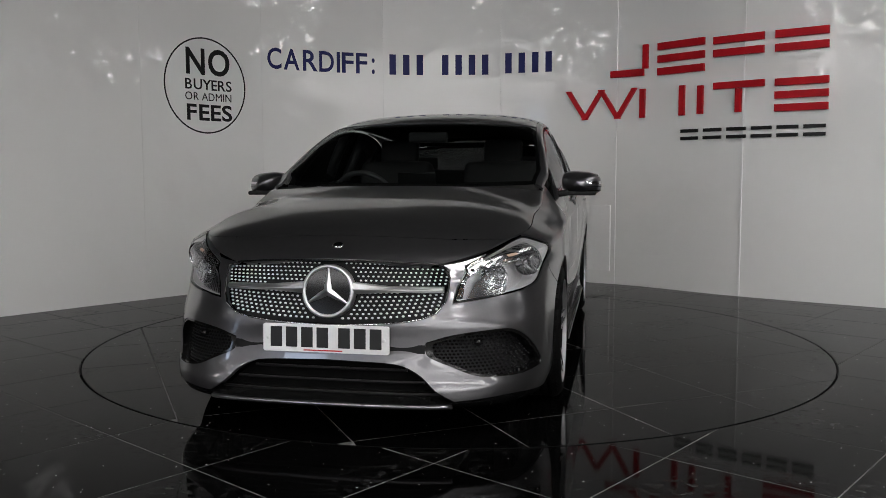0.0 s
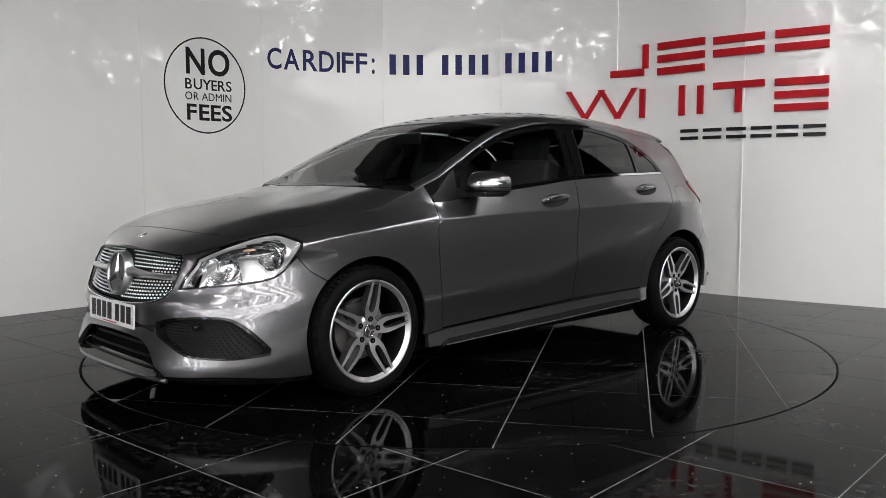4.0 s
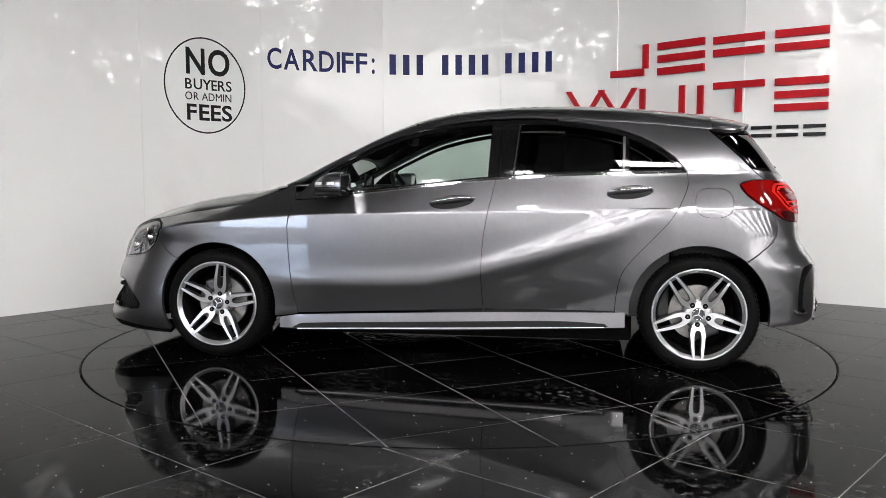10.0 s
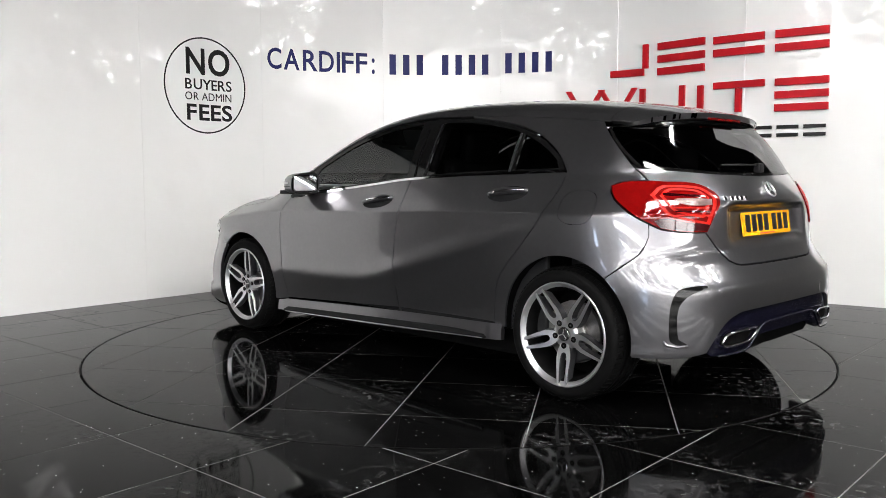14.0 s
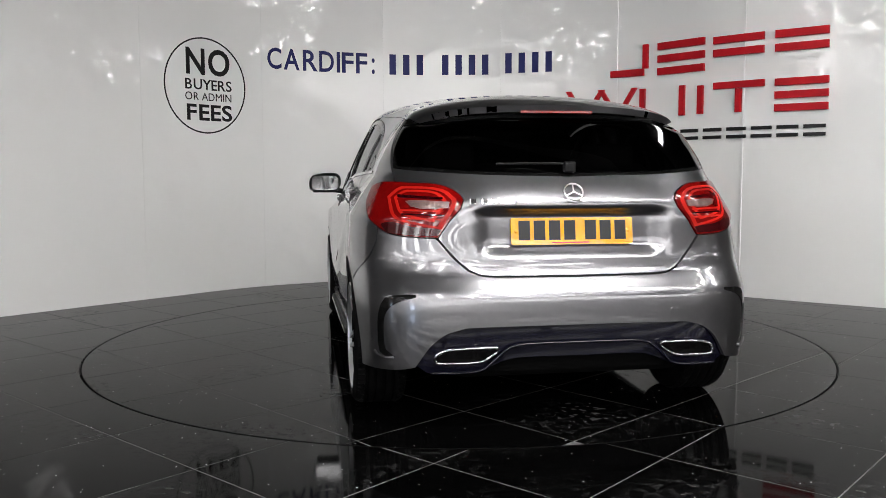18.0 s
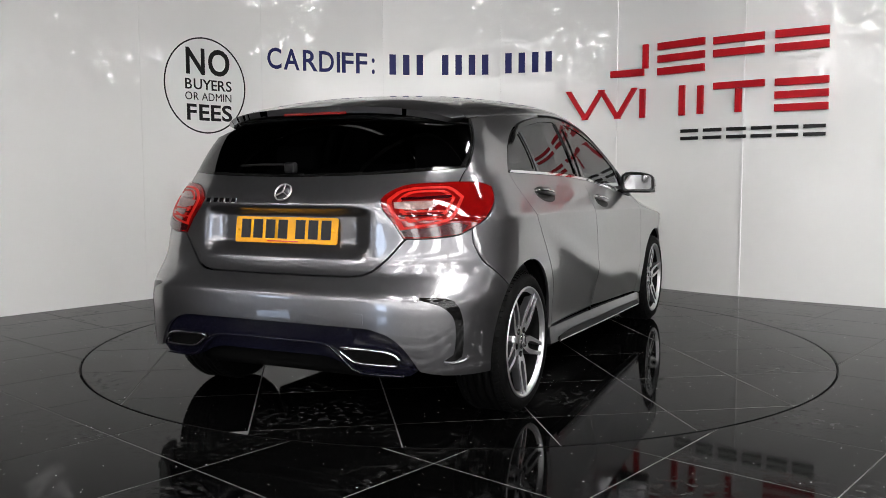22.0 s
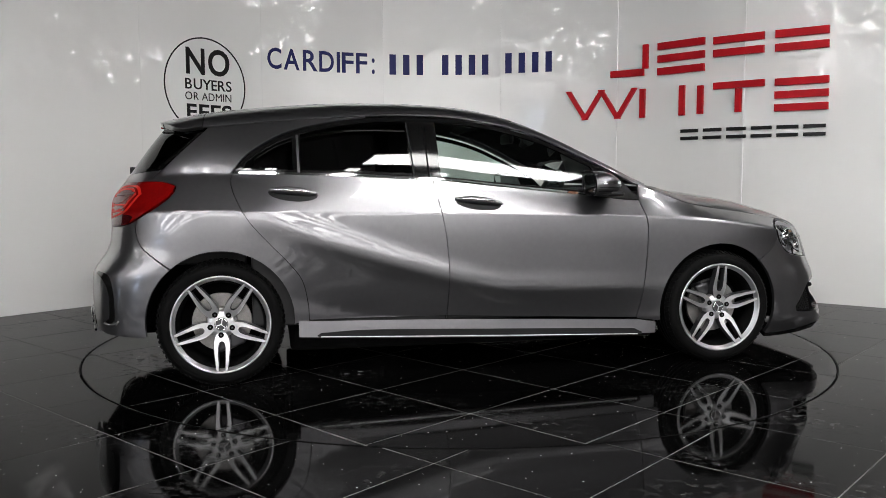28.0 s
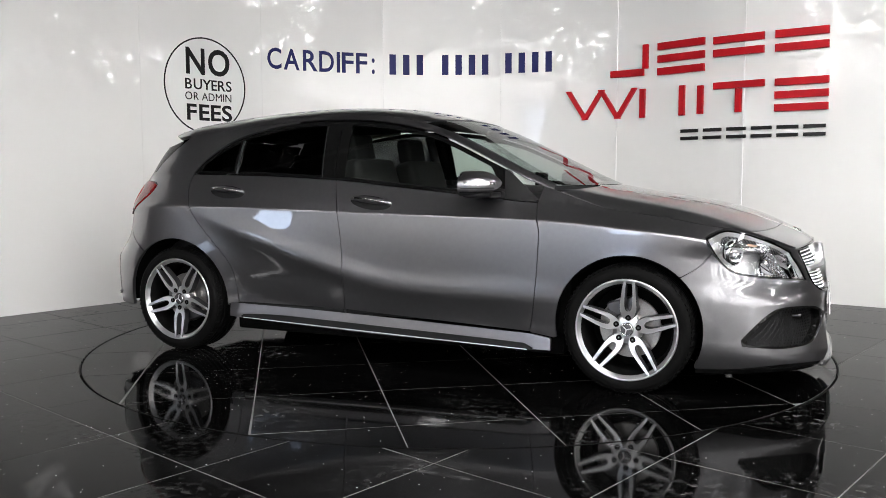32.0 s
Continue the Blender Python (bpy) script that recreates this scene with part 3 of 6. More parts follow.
def build_round_sign():
    root = new("round_notice")
    u, z, r = 5.517, 1.861, 0.415
    ring, faces = [], []
    for k in range(96):
        t = 2 * math.pi * k / 96
        for rr in (r, r - 0.013):
            uu = wall_span(u, rr * math.cos(t))
            p, d, n = wall_frame(uu)
            for o in (0.0005, 0.0025):
                ring.append(p + n * o + Vector((0, 0, z + rr * 1.025 * math.sin(t))))
    for k in range(96):
        a, b = 4 * k, 4 * ((k + 1) % 96)
        for i, j in ((0, 1), (1, 3), (3, 2), (2, 0)):
            faces.append((a + i, b + i, b + j, a + j))
    part("ring", data("ring", ring, faces, BLACK_VINYL), BLACK_VINYL, root)
    for word, uc, zc, w, h, bold in (("NO", 5.525, 2.066, 0.465, 0.225, 0.022), ("BUYERS", 5.531, 1.869, 0.470, 0.092, 0.012), ("OR ADMIN", 5.531, 1.764, 0.472, 0.070, 0.0), ("FEES", 5.531, 1.620, 0.462, 0.138, 0.022)):
        letters(root, word, uc, zc, w, h, BLACK_VINYL, bold)
    return tagged(root, "black vinyl lettering inside a thin ring on the white wall", "wall lettering")


def build_place_line():
    root = new("wall_lettering")
    for ch, u, w in (("C", 6.108, 0.142), ("A", 6.249, 0.159), ("R", 6.400, 0.148), ("D", 6.532, 0.149), ("I", 6.628, 0.034), ("F", 6.704, 0.120), ("F", 6.819, 0.115), (":", 6.916, 0.030)):
        me = text_mesh(ch, 0.29, 0.0008, NAVY_VINYL, "letter", 0.016)
        xs, ys = [v.co.x for v in me.vertices], [v.co.y for v in me.vertices]
        h = 0.156 if ch == ":" else 0.200
        me.transform(Matrix.Rotation(radians(90), 4, "X") @ Matrix.Diagonal((w / (max(xs) - min(xs)), h / (max(ys) - min(ys)), 1, 1)) @ Matrix.Translation((-(max(xs) + min(xs)) / 2, -(max(ys) + min(ys)) / 2, 0)))
        part("letter", me, NAVY_VINYL, root, m=wall_pose(u, 2.145 if ch == ":" else 2.169, 0.002))
    for u0, u1, count, z in ((7.025, 7.369, 3, 2.167), (7.468, 7.920, 4, 2.170), (8.009, 8.476, 4, 2.178)):
        for k in range(count):
            u = u0 + (u1 - u0) * (k + 0.5) / count
            bar(root, u, z, 0.066, 0.200, NAVY_VINYL)
    return tagged(root, "navy blue vinyl word and bars high on the white wall", "wall lettering")


def build_red_sign():
    """Raised red bars in two rows with a row of small black bars below."""
    root = new("wall_sign")
    def strips(u, z, w, h, rows, slope=0.0):
        for k in rows:
            zz = z + h * (0.5 - 0.11) * (1 - k)
            bar(root, u, zz, w, h * 0.22, SIGN_RED, 0.03, bevel=0.002)
    def posts(u, z, w, h, spots, lean=0.0):
        for k in spots:
            part("bar", prism([(-0.026 - lean, -h / 2), (0.026 - lean, -h / 2), (0.026 + lean, h / 2), (-0.026 + lean, h / 2)], 0.03, 0.002), SIGN_RED, root, m=wall_pose(wall_span(u, k * (w / 2 - 0.026)), z, 0.0305))
    strips(9.094, 2.122, 0.34, 0.289, (2,))
    posts(9.094, 2.150, 0.423, 0.22, (1,))
    strips(9.533, 2.112, 0.469, 0.291, (0, 1, 2))
    strips(9.960, 2.102, 0.441, 0.281, (0, 1))
    strips(10.381, 2.099, 0.416, 0.286, (0, 1))
    for k, lean in ((-0.82, -0.09), (-0.27, 0.09), (0.27, -0.09), (0.82, 0.09)):
        posts(8.877, 1.731, 0.657, 0.281, (k,), lean)
    posts(9.388, 1.722, 0.463, 0.267, (-1, 1))
    posts(9.691, 1.716, 0.052, 0.248, (0,))
    strips(9.968, 1.720, 0.442, 0.263, (0,))
    posts(9.968, 1.690, 0.442, 0.20, (0,))
    strips(10.387, 1.712, 0.418, 0.270, (0, 1, 2))
    for k in range(6):
        u = 9.523 + (10.564 - 9.523) * (k + 0.5) / 6
        for dz in (-0.033, 0.033):
            bar(root, u, 1.415 + dz, 0.17, 0.029, SIGN_BLACK, 0.02, bevel=0.002)
    return tagged(root, "raised red acrylic bars above small black bars on the wall", "wall sign")


build_round_sign()
build_place_line()
build_red_sign()
panel_box = tagged(part("access_panel", prism([(-0.117, -0.318), (0.117, -0.318), (0.117, 0.318), (-0.117, 0.318)], 0.02, 0.004), JOINT_WHITE, m=wall_pose(8.867, 0.449, 0.0205)), "white access panel on the wall near the floor", "access panel")


# ---- the car's skin ----
# Car space: x forward, y to its left, z up from the floor, the axles at x = +-1.35.
XF, XR, LF, LR = 1.30, -1.35, 1.45, 1.00
QC, QR = XF + LF, XR - LR
NOSE = Spline([(0.08, 2.10), (0.12, 2.19), (0.145, 2.245), (0.17, 2.262), (0.20, 2.262), (0.25, 2.246), (0.30, 2.232), (0.40, 2.222), (0.46, 2.225), (0.55, 2.205), (0.62, 2.185), (0.70, 2.150), (0.80, 2.125), (0.95, 2.10)])
NOSE_N = Spline([(0.12, 3.6), (0.30, 3.4), (0.45, 3.0), (0.55, 2.7), (0.65, 2.6), (0.75, 3.0), (0.95, 3.0)])
TAIL = Spline([(0.15, -1.96), (0.20, -2.005), (0.30, -2.03), (0.45, -2.035), (0.55, -2.03), (0.62, -1.992), (0.66, -1.966), (0.72, -1.948), (0.90, -1.943), (0.93, -1.936), (0.98, -1.908), (1.04, -1.862), (1.07, -1.84), (1.20, -1.745), (1.30, -1.665), (1.40, -1.58)])
TAIL_N = Spline([(0.2, 4.0), (0.5, 3.9), (0.7, 3.3), (0.95, 2.9), (1.1, 3.2), (1.3, 3.5)])
WIDE = Spline([(2.2, 0.875), (1.35, 0.879), (0.9, 0.873), (0.4, 0.875), (-0.3, 0.880), (-0.9, 0.882), (-1.35, 0.890), (-1.7, 0.885), (-2.1, 0.88)])
CREASE = Spline([(2.2, 0.64), (1.9, 0.70), (1.7, 0.745), (1.548, 0.772), (1.33, 0.795), (1.17, 0.81), (0.9, 0.826), (0.39, 0.838), (-0.07, 0.846), (-0.6, 0.86), (-1.2, 0.87), (-2.1, 0.86)])
BELT = Spline([(2.15, 0.66), (2.1, 0.684), (2.05, 0.707), (2.0, 0.733), (1.9, 0.772), (1.83, 0.79), (1.78, 0.797), (1.70, 0.808), (1.536, 0.838), (1.373, 0.861), (1.211, 0.886), (1.1, 0.905), (1.0, 0.912), (0.896, 0.908), (0.588, 0.937), (0.399, 0.955),
               (0.083, 0.986), (-0.232, 1.018), (-0.389, 1.027), (-0.702, 1.042), (-1.015, 1.05), (-1.286, 1.056), (-2.1, 1.06)])
BELT_Y = Spline([(2.2, 0.77), (1.7, 0.765), (1.373, 0.735), (1.1, 0.765), (0.9, 0.80), (0.5, 0.805), (0.0, 0.807), (-0.5, 0.803), (-1.0, 0.785), (-1.286, 0.762), (-1.6, 0.760), (-2.1, 0.75)])
JOIN = Spline([(2.15, 0.66), (2.1, 0.684), (2.05, 0.707), (2.0, 0.733), (1.9, 0.772), (1.83, 0.79), (1.78, 0.797), (1.70, 0.808), (1.536, 0.838), (1.373, 0.861), (1.211, 0.888), (1.1, 0.925), (1.0, 0.960), (0.93, 0.985), (0.85, 1.016), (0.73, 1.075),
               (0.60, 1.138), (0.47, 1.200), (0.341, 1.255), (0.244, 1.287), (0.083, 1.325), (-0.077, 1.350), (-0.238, 1.363), (-0.398, 1.366), (-0.558, 1.362), (-0.718, 1.354), (-0.9, 1.343), (-1.1, 1.329), (-1.3, 1.309), (-1.5, 1.286), (-1.75, 1.25)])
TOP = Spline([(2.15, 0.712), (2.1, 0.745), (2.05, 0.772), (1.95, 0.816), (1.9, 0.837), (1.72, 0.890), (1.535, 0.925), (1.353, 0.954), (1.141, 0.986), (1.06, 1.003), (0.952, 1.048), (0.807, 1.119), (0.625, 1.212), (0.445, 1.303), (0.265, 1.376),
              (0.086, 1.423), (-0.093, 1.448), (-0.272, 1.460), (-0.45, 1.466), (-0.63, 1.467), (-0.81, 1.463), (-0.98, 1.452), (-1.16, 1.437), (-1.34, 1.417), (-1.48, 1.395), (-1.70, 1.343), (-1.76, 1.325)])
DROP = Spline([(1.2, 0.421), (0.897, 0.421), (0.552, 0.421), (0.24, 0.428), (0.083, 0.440), (-0.073, 0.471), (-0.228, 0.509), (-0.383, 0.553), (-0.538, 0.598), (-0.692, 0.646), (-0.846, 0.692), (-1.0, 0.742), (-1.122, 0.785), (-1.4, 0.82)])
DROP_A = Spline([(1.3, 0.0), (1.02, 0.010), (0.75, 0.028), (0.3, 0.033), (-0.3, 0.034), (-0.8, 0.030), (-1.05, 0.012), (-1.25, 0.0)])
PINCH = Spline([(0.2, 0.0), (-0.3, 0.04), (-0.9, 0.40), (-1.3, 0.80), (-1.7, 0.80)])


def side_y(x, z):
    """Half the body's width before its ends are rounded off."""
    w, zc, zb, yb = WIDE(x), CREASE(x), BELT(x), BELT_Y(x)
    low = w - 0.014 - 1.3 * np.maximum(0.30 - z, 0) ** 2
    mid = w - 0.014 * ((z - 0.62) / 0.32) ** 2
    y = np.where(z < 0.30, low, mid)
    k, soft = DROP_A(x) / 0.034, 0.009 + 0.011 * np.clip((x + 0.3) / 1.0, 0, 1)
    d = np.logaddexp(0, (DROP(x) - z) / soft) * soft
    y = y + k * (0.008 * np.exp(-((z - DROP(x) - 0.03) / 0.06) ** 2) - 0.125 * np.minimum(d, 0.30))
    yc = w - 0.014 * ((zc - 0.62) / 0.32) ** 2
    t = np.clip((z - zc) / np.maximum(zb - zc, 0.02), 0, 1)
    y = np.where(z > zc, yc + (yb - yc) * (0.92 * t + 0.08 * t * t), y)
    h = np.maximum(z - zb, 0)
    return np.where(z > zb, yb - (0.30 + 0.5 * np.clip((x - 0.80) / 0.16, 0, 1)) * h - (0.32 + PINCH(x)) * h * h, y)


def skin(q, z):
    """The body's side and ends as one sheet: q runs along the left side from the tail's middle (QR) to the nose's middle (QC) and on round to the right."""
    q, z = np.asarray(q, float), np.asarray(z, float)
    sign = np.where((q > QC) | (q < QR), -1.0, 1.0)
    q = np.where(q > QC, 2 * QC - q, np.where(q < QR, 2 * QR - q, q))
    a = np.where(q > XF, (q - XF) / LF, np.where(q < XR, (XR - q) / LR, 0.0)) * math.pi / 2
    n = np.where(q > 0, NOSE_N(z), TAIL_N(z))
    s, c = np.abs(np.sin(a)), np.abs(np.cos(a))
    r = (s ** n + c ** n) ** (-1 / n)
    x = np.where(q > XF, XF + (NOSE(z) - XF) * r * s, np.where(q < XR, XR + (TAIL(z) - XR) * r * s, q))
    return np.stack([x, sign * side_y(x, z) * r * c, z], -1)


def skirt_sheet(x, z):
    """The sill's own face, which leans out towards its foot."""
    x, z = np.asarray(x, float), np.asarray(z, float)
    y = WIDE(x) - 0.022 + (0.30 - z) * 0.10 - 0.10 * np.clip(np.abs(x) - 0.90, 0, 1)
    return np.stack([x, y, z], -1)


@functools.lru_cache(maxsize=None)
def q_for(end, axis, value, z):
    """The q at the front (1) or rear (-1) end where the skin has this x or y at height z."""
    lo, hi = (XF, QC) if end > 0 else (XR, QR)
    for _ in range(19):
        m = (lo + hi) / 2
        p = skin(m, z)
        beyond = (p[0] * end > value * end) if axis == "x" else (p[1] < value)
        lo, hi = (lo, m) if beyond else (m, hi)
    return (lo + hi) / 2


def fq(*rows):
    """Outline rows ('x' or 'y', value, z) on the front end as (q, z); a plain (x, z) stays."""
    return [(q_for(1, r[0], r[1], r[2]), r[2]) if len(r) == 3 else r for r in rows]


def rq(*rows):
    return [(q_for(-1, r[0], r[1], r[2]), r[2]) if len(r) == 3 else r for r in rows]


def crown(x, t):
    """Bonnet, windscreen and roof as one sheet: t runs across from the left edge (1) to the right edge (-1)."""
    x, t = np.asarray(x, float), np.asarray(t, float)
    zj, zt = JOIN(x), TOP(x)
    front = np.clip((x - XF) / np.maximum(NOSE(zj) - XF, 0.05), 0, 1)
    nf = NOSE_N(zj)
    yj = side_y(x, zj) * (1 - front ** nf + 1e-9) ** (1 / nf)
    rear = np.clip((-1.33 - x) / 0.40, 0, 1)
    yj = yj * (1 - rear ** 2.2 * 0.26)
    s = np.clip(1 - np.abs(t), 0, 1)
    g = np.clip((x - 1.02) / 0.25, 0, 1)
    lift = np.minimum(0.062, 0.75 * (zt - zj))
    k = g * np.clip((1.95 - x) / 0.35, 0, 1)
    p1y, p1z = yj - lift * (0.42 * (1 - g) + 1.5 * g - 0.4 * k), zj + lift * (1 - 0.55 * g + 0.35 * k)
    p2y, p2z = yj * (0.60 - 0.05 * g + 0.15 * k), zt
    b0, b1, b2, b3 = (1 - s) ** 3, 3 * s * (1 - s) ** 2, 3 * s * s * (1 - s), s ** 3
    y = b0 * yj + b1 * p1y + b2 * p2y
    z = b0 * zj + b1 * p1z + b2 * p2z + b3 * zt
    return np.stack([x, np.sign(t) * y, z], -1)


def normals_of(sheet, uv, out):
    e = 0.001
    u, v = uv[:, 0], uv[:, 1]
    du, dv = sheet(u + e, v) - sheet(u - e, v), sheet(u, v + e) - sheet(u, v - e)
    n = np.cross(du, dv) * out
    return n / np.maximum(np.linalg.norm(n, axis=1, keepdims=True), 1e-12)


def smooth_line(pts, step=0.03, scale=(1, 1)):
    """A rounded line through points, sampled evenly."""
    p = np.array(pts, float)
    out = [p[0]]
    for i in range(len(p) - 1):
        p0, p1, p2, p3 = p[max(i - 1, 0)], p[i], p[i + 1], p[min(i + 2, len(p) - 1)]
        if i == 0:
            p0 = 2 * p1 - p2
        if i == len(p) - 2:
            p3 = 2 * p2 - p1
        n = max(1, int(np.hypot(*((p2 - p1) * scale)) / step))
        for k in range(1, n + 1):
            t = k / n
            out.append(0.5 * (2 * p1 + (p2 - p0) * t + (2 * p0 - 5 * p1 + 4 * p2 - p3) * t * t + (3 * p1 - p0 - 3 * p2 + p3) * t ** 3))
    return [tuple(o) for o in out]


def loop(*lines, step=0.03):
    """A closed outline from lines joined end to end; a line of two points stays straight."""
    out = []
    for ln in lines:
        for p in smooth_line(ln, step):
            if not out or math.dist(out[-1], p) > 1e-4:
                out.append(p)
    if math.dist(out[0], out[-1]) < 1e-4:
        out.pop()
    dense = []
    for a, b in zip(out, out[1:] + out[:1]):
        n = max(1, int(math.dist(a, b) / step + 0.5))
        dense += [(a[0] + (b[0] - a[0]) * k / n, a[1] + (b[1] - a[1]) * k / n) for k in range(n)]
    return dense


def in_poly(pts, poly):
    x, y = pts[:, 0], pts[:, 1]
    inside = np.zeros(len(pts), bool)
    for (x1, y1), (x2, y2) in zip(poly, poly[1:] + poly[:1]):
        if y1 != y2:
            inside ^= ((y1 > y) != (y2 > y)) & (x < (x2 - x1) * (y - y1) / (y2 - y1) + x1)
    return inside


def far_from(pts, poly, gap):
    a, b = np.array(poly), np.array(poly[1:] + poly[:1])
    ok = np.ones(len(pts), bool)
    for p, q in zip(a, b):
        d = q - p
        t = np.clip(((pts - p) @ d) / max(d @ d, 1e-12), 0, 1)
        ok &= np.hypot(*(pts - (p + t[:, None] * d)).T) > gap
    return ok


def panel(name, sheet, outline, material, parent, holes=(), step=0.03, thick=0.012, out=-1, lift=0.0, label="", mirror=False, ridges=()):
    """A body panel: the part of a sheet inside an outline and outside its holes, with turned-in edges. Ridges are lines along which its triangles are laid."""
    from_lines = [outline] + list(holes)
    pts, edges = [], []
    for ln in from_lines:
        b, n = len(pts), len(ln)
        pts += ln
        edges += [(b + k, b + (k + 1) % n) for k in range(n)]
    o = np.array(outline)
    lo, hi = o.min(0), o.max(0)
    gu, gv = np.meshgrid(np.arange(lo[0] + step / 2, hi[0], step), np.arange(lo[1] + step / 2, hi[1], step))
    gu = gu + (np.arange(gu.shape[0]) % 2)[:, None] * step * 0.5
    grid = np.stack([gu.ravel(), gv.ravel()], -1)
    ok = in_poly(grid, outline) & far_from(grid, outline, step * 0.45)
    for h in holes:
        ok &= ~in_poly(grid, h) & far_from(grid, h, step * 0.45)
    for ln in ridges:
        ln = np.array(ln)
        keep = in_poly(ln, outline) & far_from(ln, outline, step * 0.3)
        for h in holes:
            keep &= ~in_poly(ln, h)
        ln = ln[keep]
        if len(ln) > 1:
            b = len(pts)
            pts += [tuple(p) for p in ln]
            edges += [(b + k, b + k + 1) for k in range(len(ln) - 1)]
            ok &= np.min(np.hypot(grid[:, None, 0] - ln[None, :, 0], grid[:, None, 1] - ln[None, :, 1]), 1) > step * 0.4
    pts += [tuple(p) for p in grid[ok]]
    vs, _, fs, _, _, _ = geometry.delaunay_2d_cdt([Vector(p) for p in pts], edges, [], 0, 1e-6)
    uv = np.array([tuple(v) for v in vs])
    tri = np.array([tuple(f) for f in fs])
    mid = uv[tri].mean(1)
    good = in_poly(mid, outline)
    for h in holes:
        good &= ~in_poly(mid, h)
    tri = tri[good]
    p3 = sheet(uv[:, 0], uv[:, 1])
    nn = normals_of(sheet, uv, out)
    p3 = p3 + nn * lift
    if mirror:
        p3, nn = p3 * (1, -1, 1), nn * (1, -1, 1)
    used = np.unique(tri)
    remap = -np.ones(len(uv), int)
    remap[used] = np.arange(len(used))
    p3, nn, tri = p3[used], nn[used], remap[tri]
    fn = np.cross(p3[tri[:, 1]] - p3[tri[:, 0]], p3[tri[:, 2]] - p3[tri[:, 0]])
    flip = (fn * nn[tri[:, 0]]).sum(1) < 0
    tri[flip] = tri[flip][:, ::-1]
    count = {}
    for a, b, c in tri:
        for e in ((a, b), (b, c), (c, a)):
            count[e] = 1
    rim = [e for e in count if (e[1], e[0]) not in count]
    faces = [tuple(int(k) for k in t) for t in tri]
    verts, norms = list(p3), list(nn)
    if thick:
        back = {}
        for a, b in rim:
            for k in (a, b):
                if k not in back:
                    back[k] = len(verts)
                    verts += [p3[k], p3[k] - nn[k] * thick]
                    norms += [nn[k], nn[k]]
        for a, b in rim:
            d = np.cross(p3[b] - p3[a], nn[a])
            d = d / max(np.linalg.norm(d), 1e-9)
            faces.append((int(back[b]), int(back[a]), int(back[a] + 1), int(back[b] + 1)))
            for k in (a, b):
                norms[back[k]] = norms[back[k] + 1] = d
    me = data(name, verts, faces, material, normals=norms)
    return part(name, me, material, parent, label)


def both(name, *args, **kw):
    """The left panel and its mirror image."""
    return panel(name, *args, **kw), panel(name, *args, mirror=True, **kw)


car = new("car")
G = 0.0022    # half a shut gap

# outlines on the left side, (x, z)
LINE_A = [(0.885, 0.912), (0.903, 0.826), (0.914, 0.773), (0.912, 0.679), (0.902, 0.522), (0.883, 0.365), (0.862, 0.268)]
LINE_B = [(-0.266, 1.018), (-0.227, 0.833), (-0.206, 0.709), (-0.194, 0.553), (-0.197, 0.396), (-0.204, 0.292)]
LINE_C = [(-1.286, 1.056), (-1.290, 1.000), (-1.262, 0.923), (-1.200, 0.815), (-1.104, 0.706), (-1.010, 0.606), (-0.948, 0.519), (-0.922, 0.409), (-0.914, 0.318)]
HUB_F, HUB_R = (1.3495, 0.318), (-1.3495, 0.318)
AXLE_Z = 0.311


def arch(hub, a0, a1, r=0.352, n=18):
    return [(hub[0] + r * math.cos(radians(a0 + (a1 - a0) * k / n)), hub[1] + r * 0.995 * math.sin(radians(a0 + (a1 - a0) * k / n))) for k in range(n + 1)]


def shift(line, d):
    return [(x + d, z) for x, z in line]


def belt_line(x0, x1, dz=0.0, n=12):
    return [(x0 + (x1 - x0) * k / n, float(BELT(x0 + (x1 - x0) * k / n)) + dz) for k in range(n + 1)]


LAMP_OUT = fq(("y", 0.495, 0.548), ("y", 0.508, 0.602), ("y", 0.528, 0.680)), fq(("y", 0.528, 0.680), ("y", 0.590, 0.715), ("y", 0.655, 0.752), ("x", 1.845, 0.779), ("x", 1.765, 0.788), ("x", 1.702, 0.755)), \
    fq(("x", 1.702, 0.755), ("x", 1.735, 0.69), ("x", 1.80, 0.614), ("x", 1.885, 0.585), ("y", 0.645, 0.566), ("y", 0.495, 0.548))
TAIL_OUT = rq(("y", 0.556, 0.794), ("y", 0.465, 0.911), ("y", 0.452, 0.945), ("y", 0.483, 0.980), ("y", 0.55, 1.006), ("y", 0.66, 1.012), ("x", -1.70, 1.016), ("x", -1.61, 1.012), ("x", -1.556, 0.994)), \
    rq(("x", -1.556, 0.994), ("x", -1.590, 0.942), ("x", -1.681, 0.876), ("x", -1.785, 0.812)), rq(("x", -1.785, 0.812), ("y", 0.66, 0.797), ("y", 0.556, 0.794))


def q_back(x, z):
    """(x, z) on the left side near the tail, as (q, z)."""
    return (x if x > XR else q_for(-1, "x", x, z), z)


def q_fore(x, z):
    return (x if x < XF else q_for(1, "x", x, z), z)


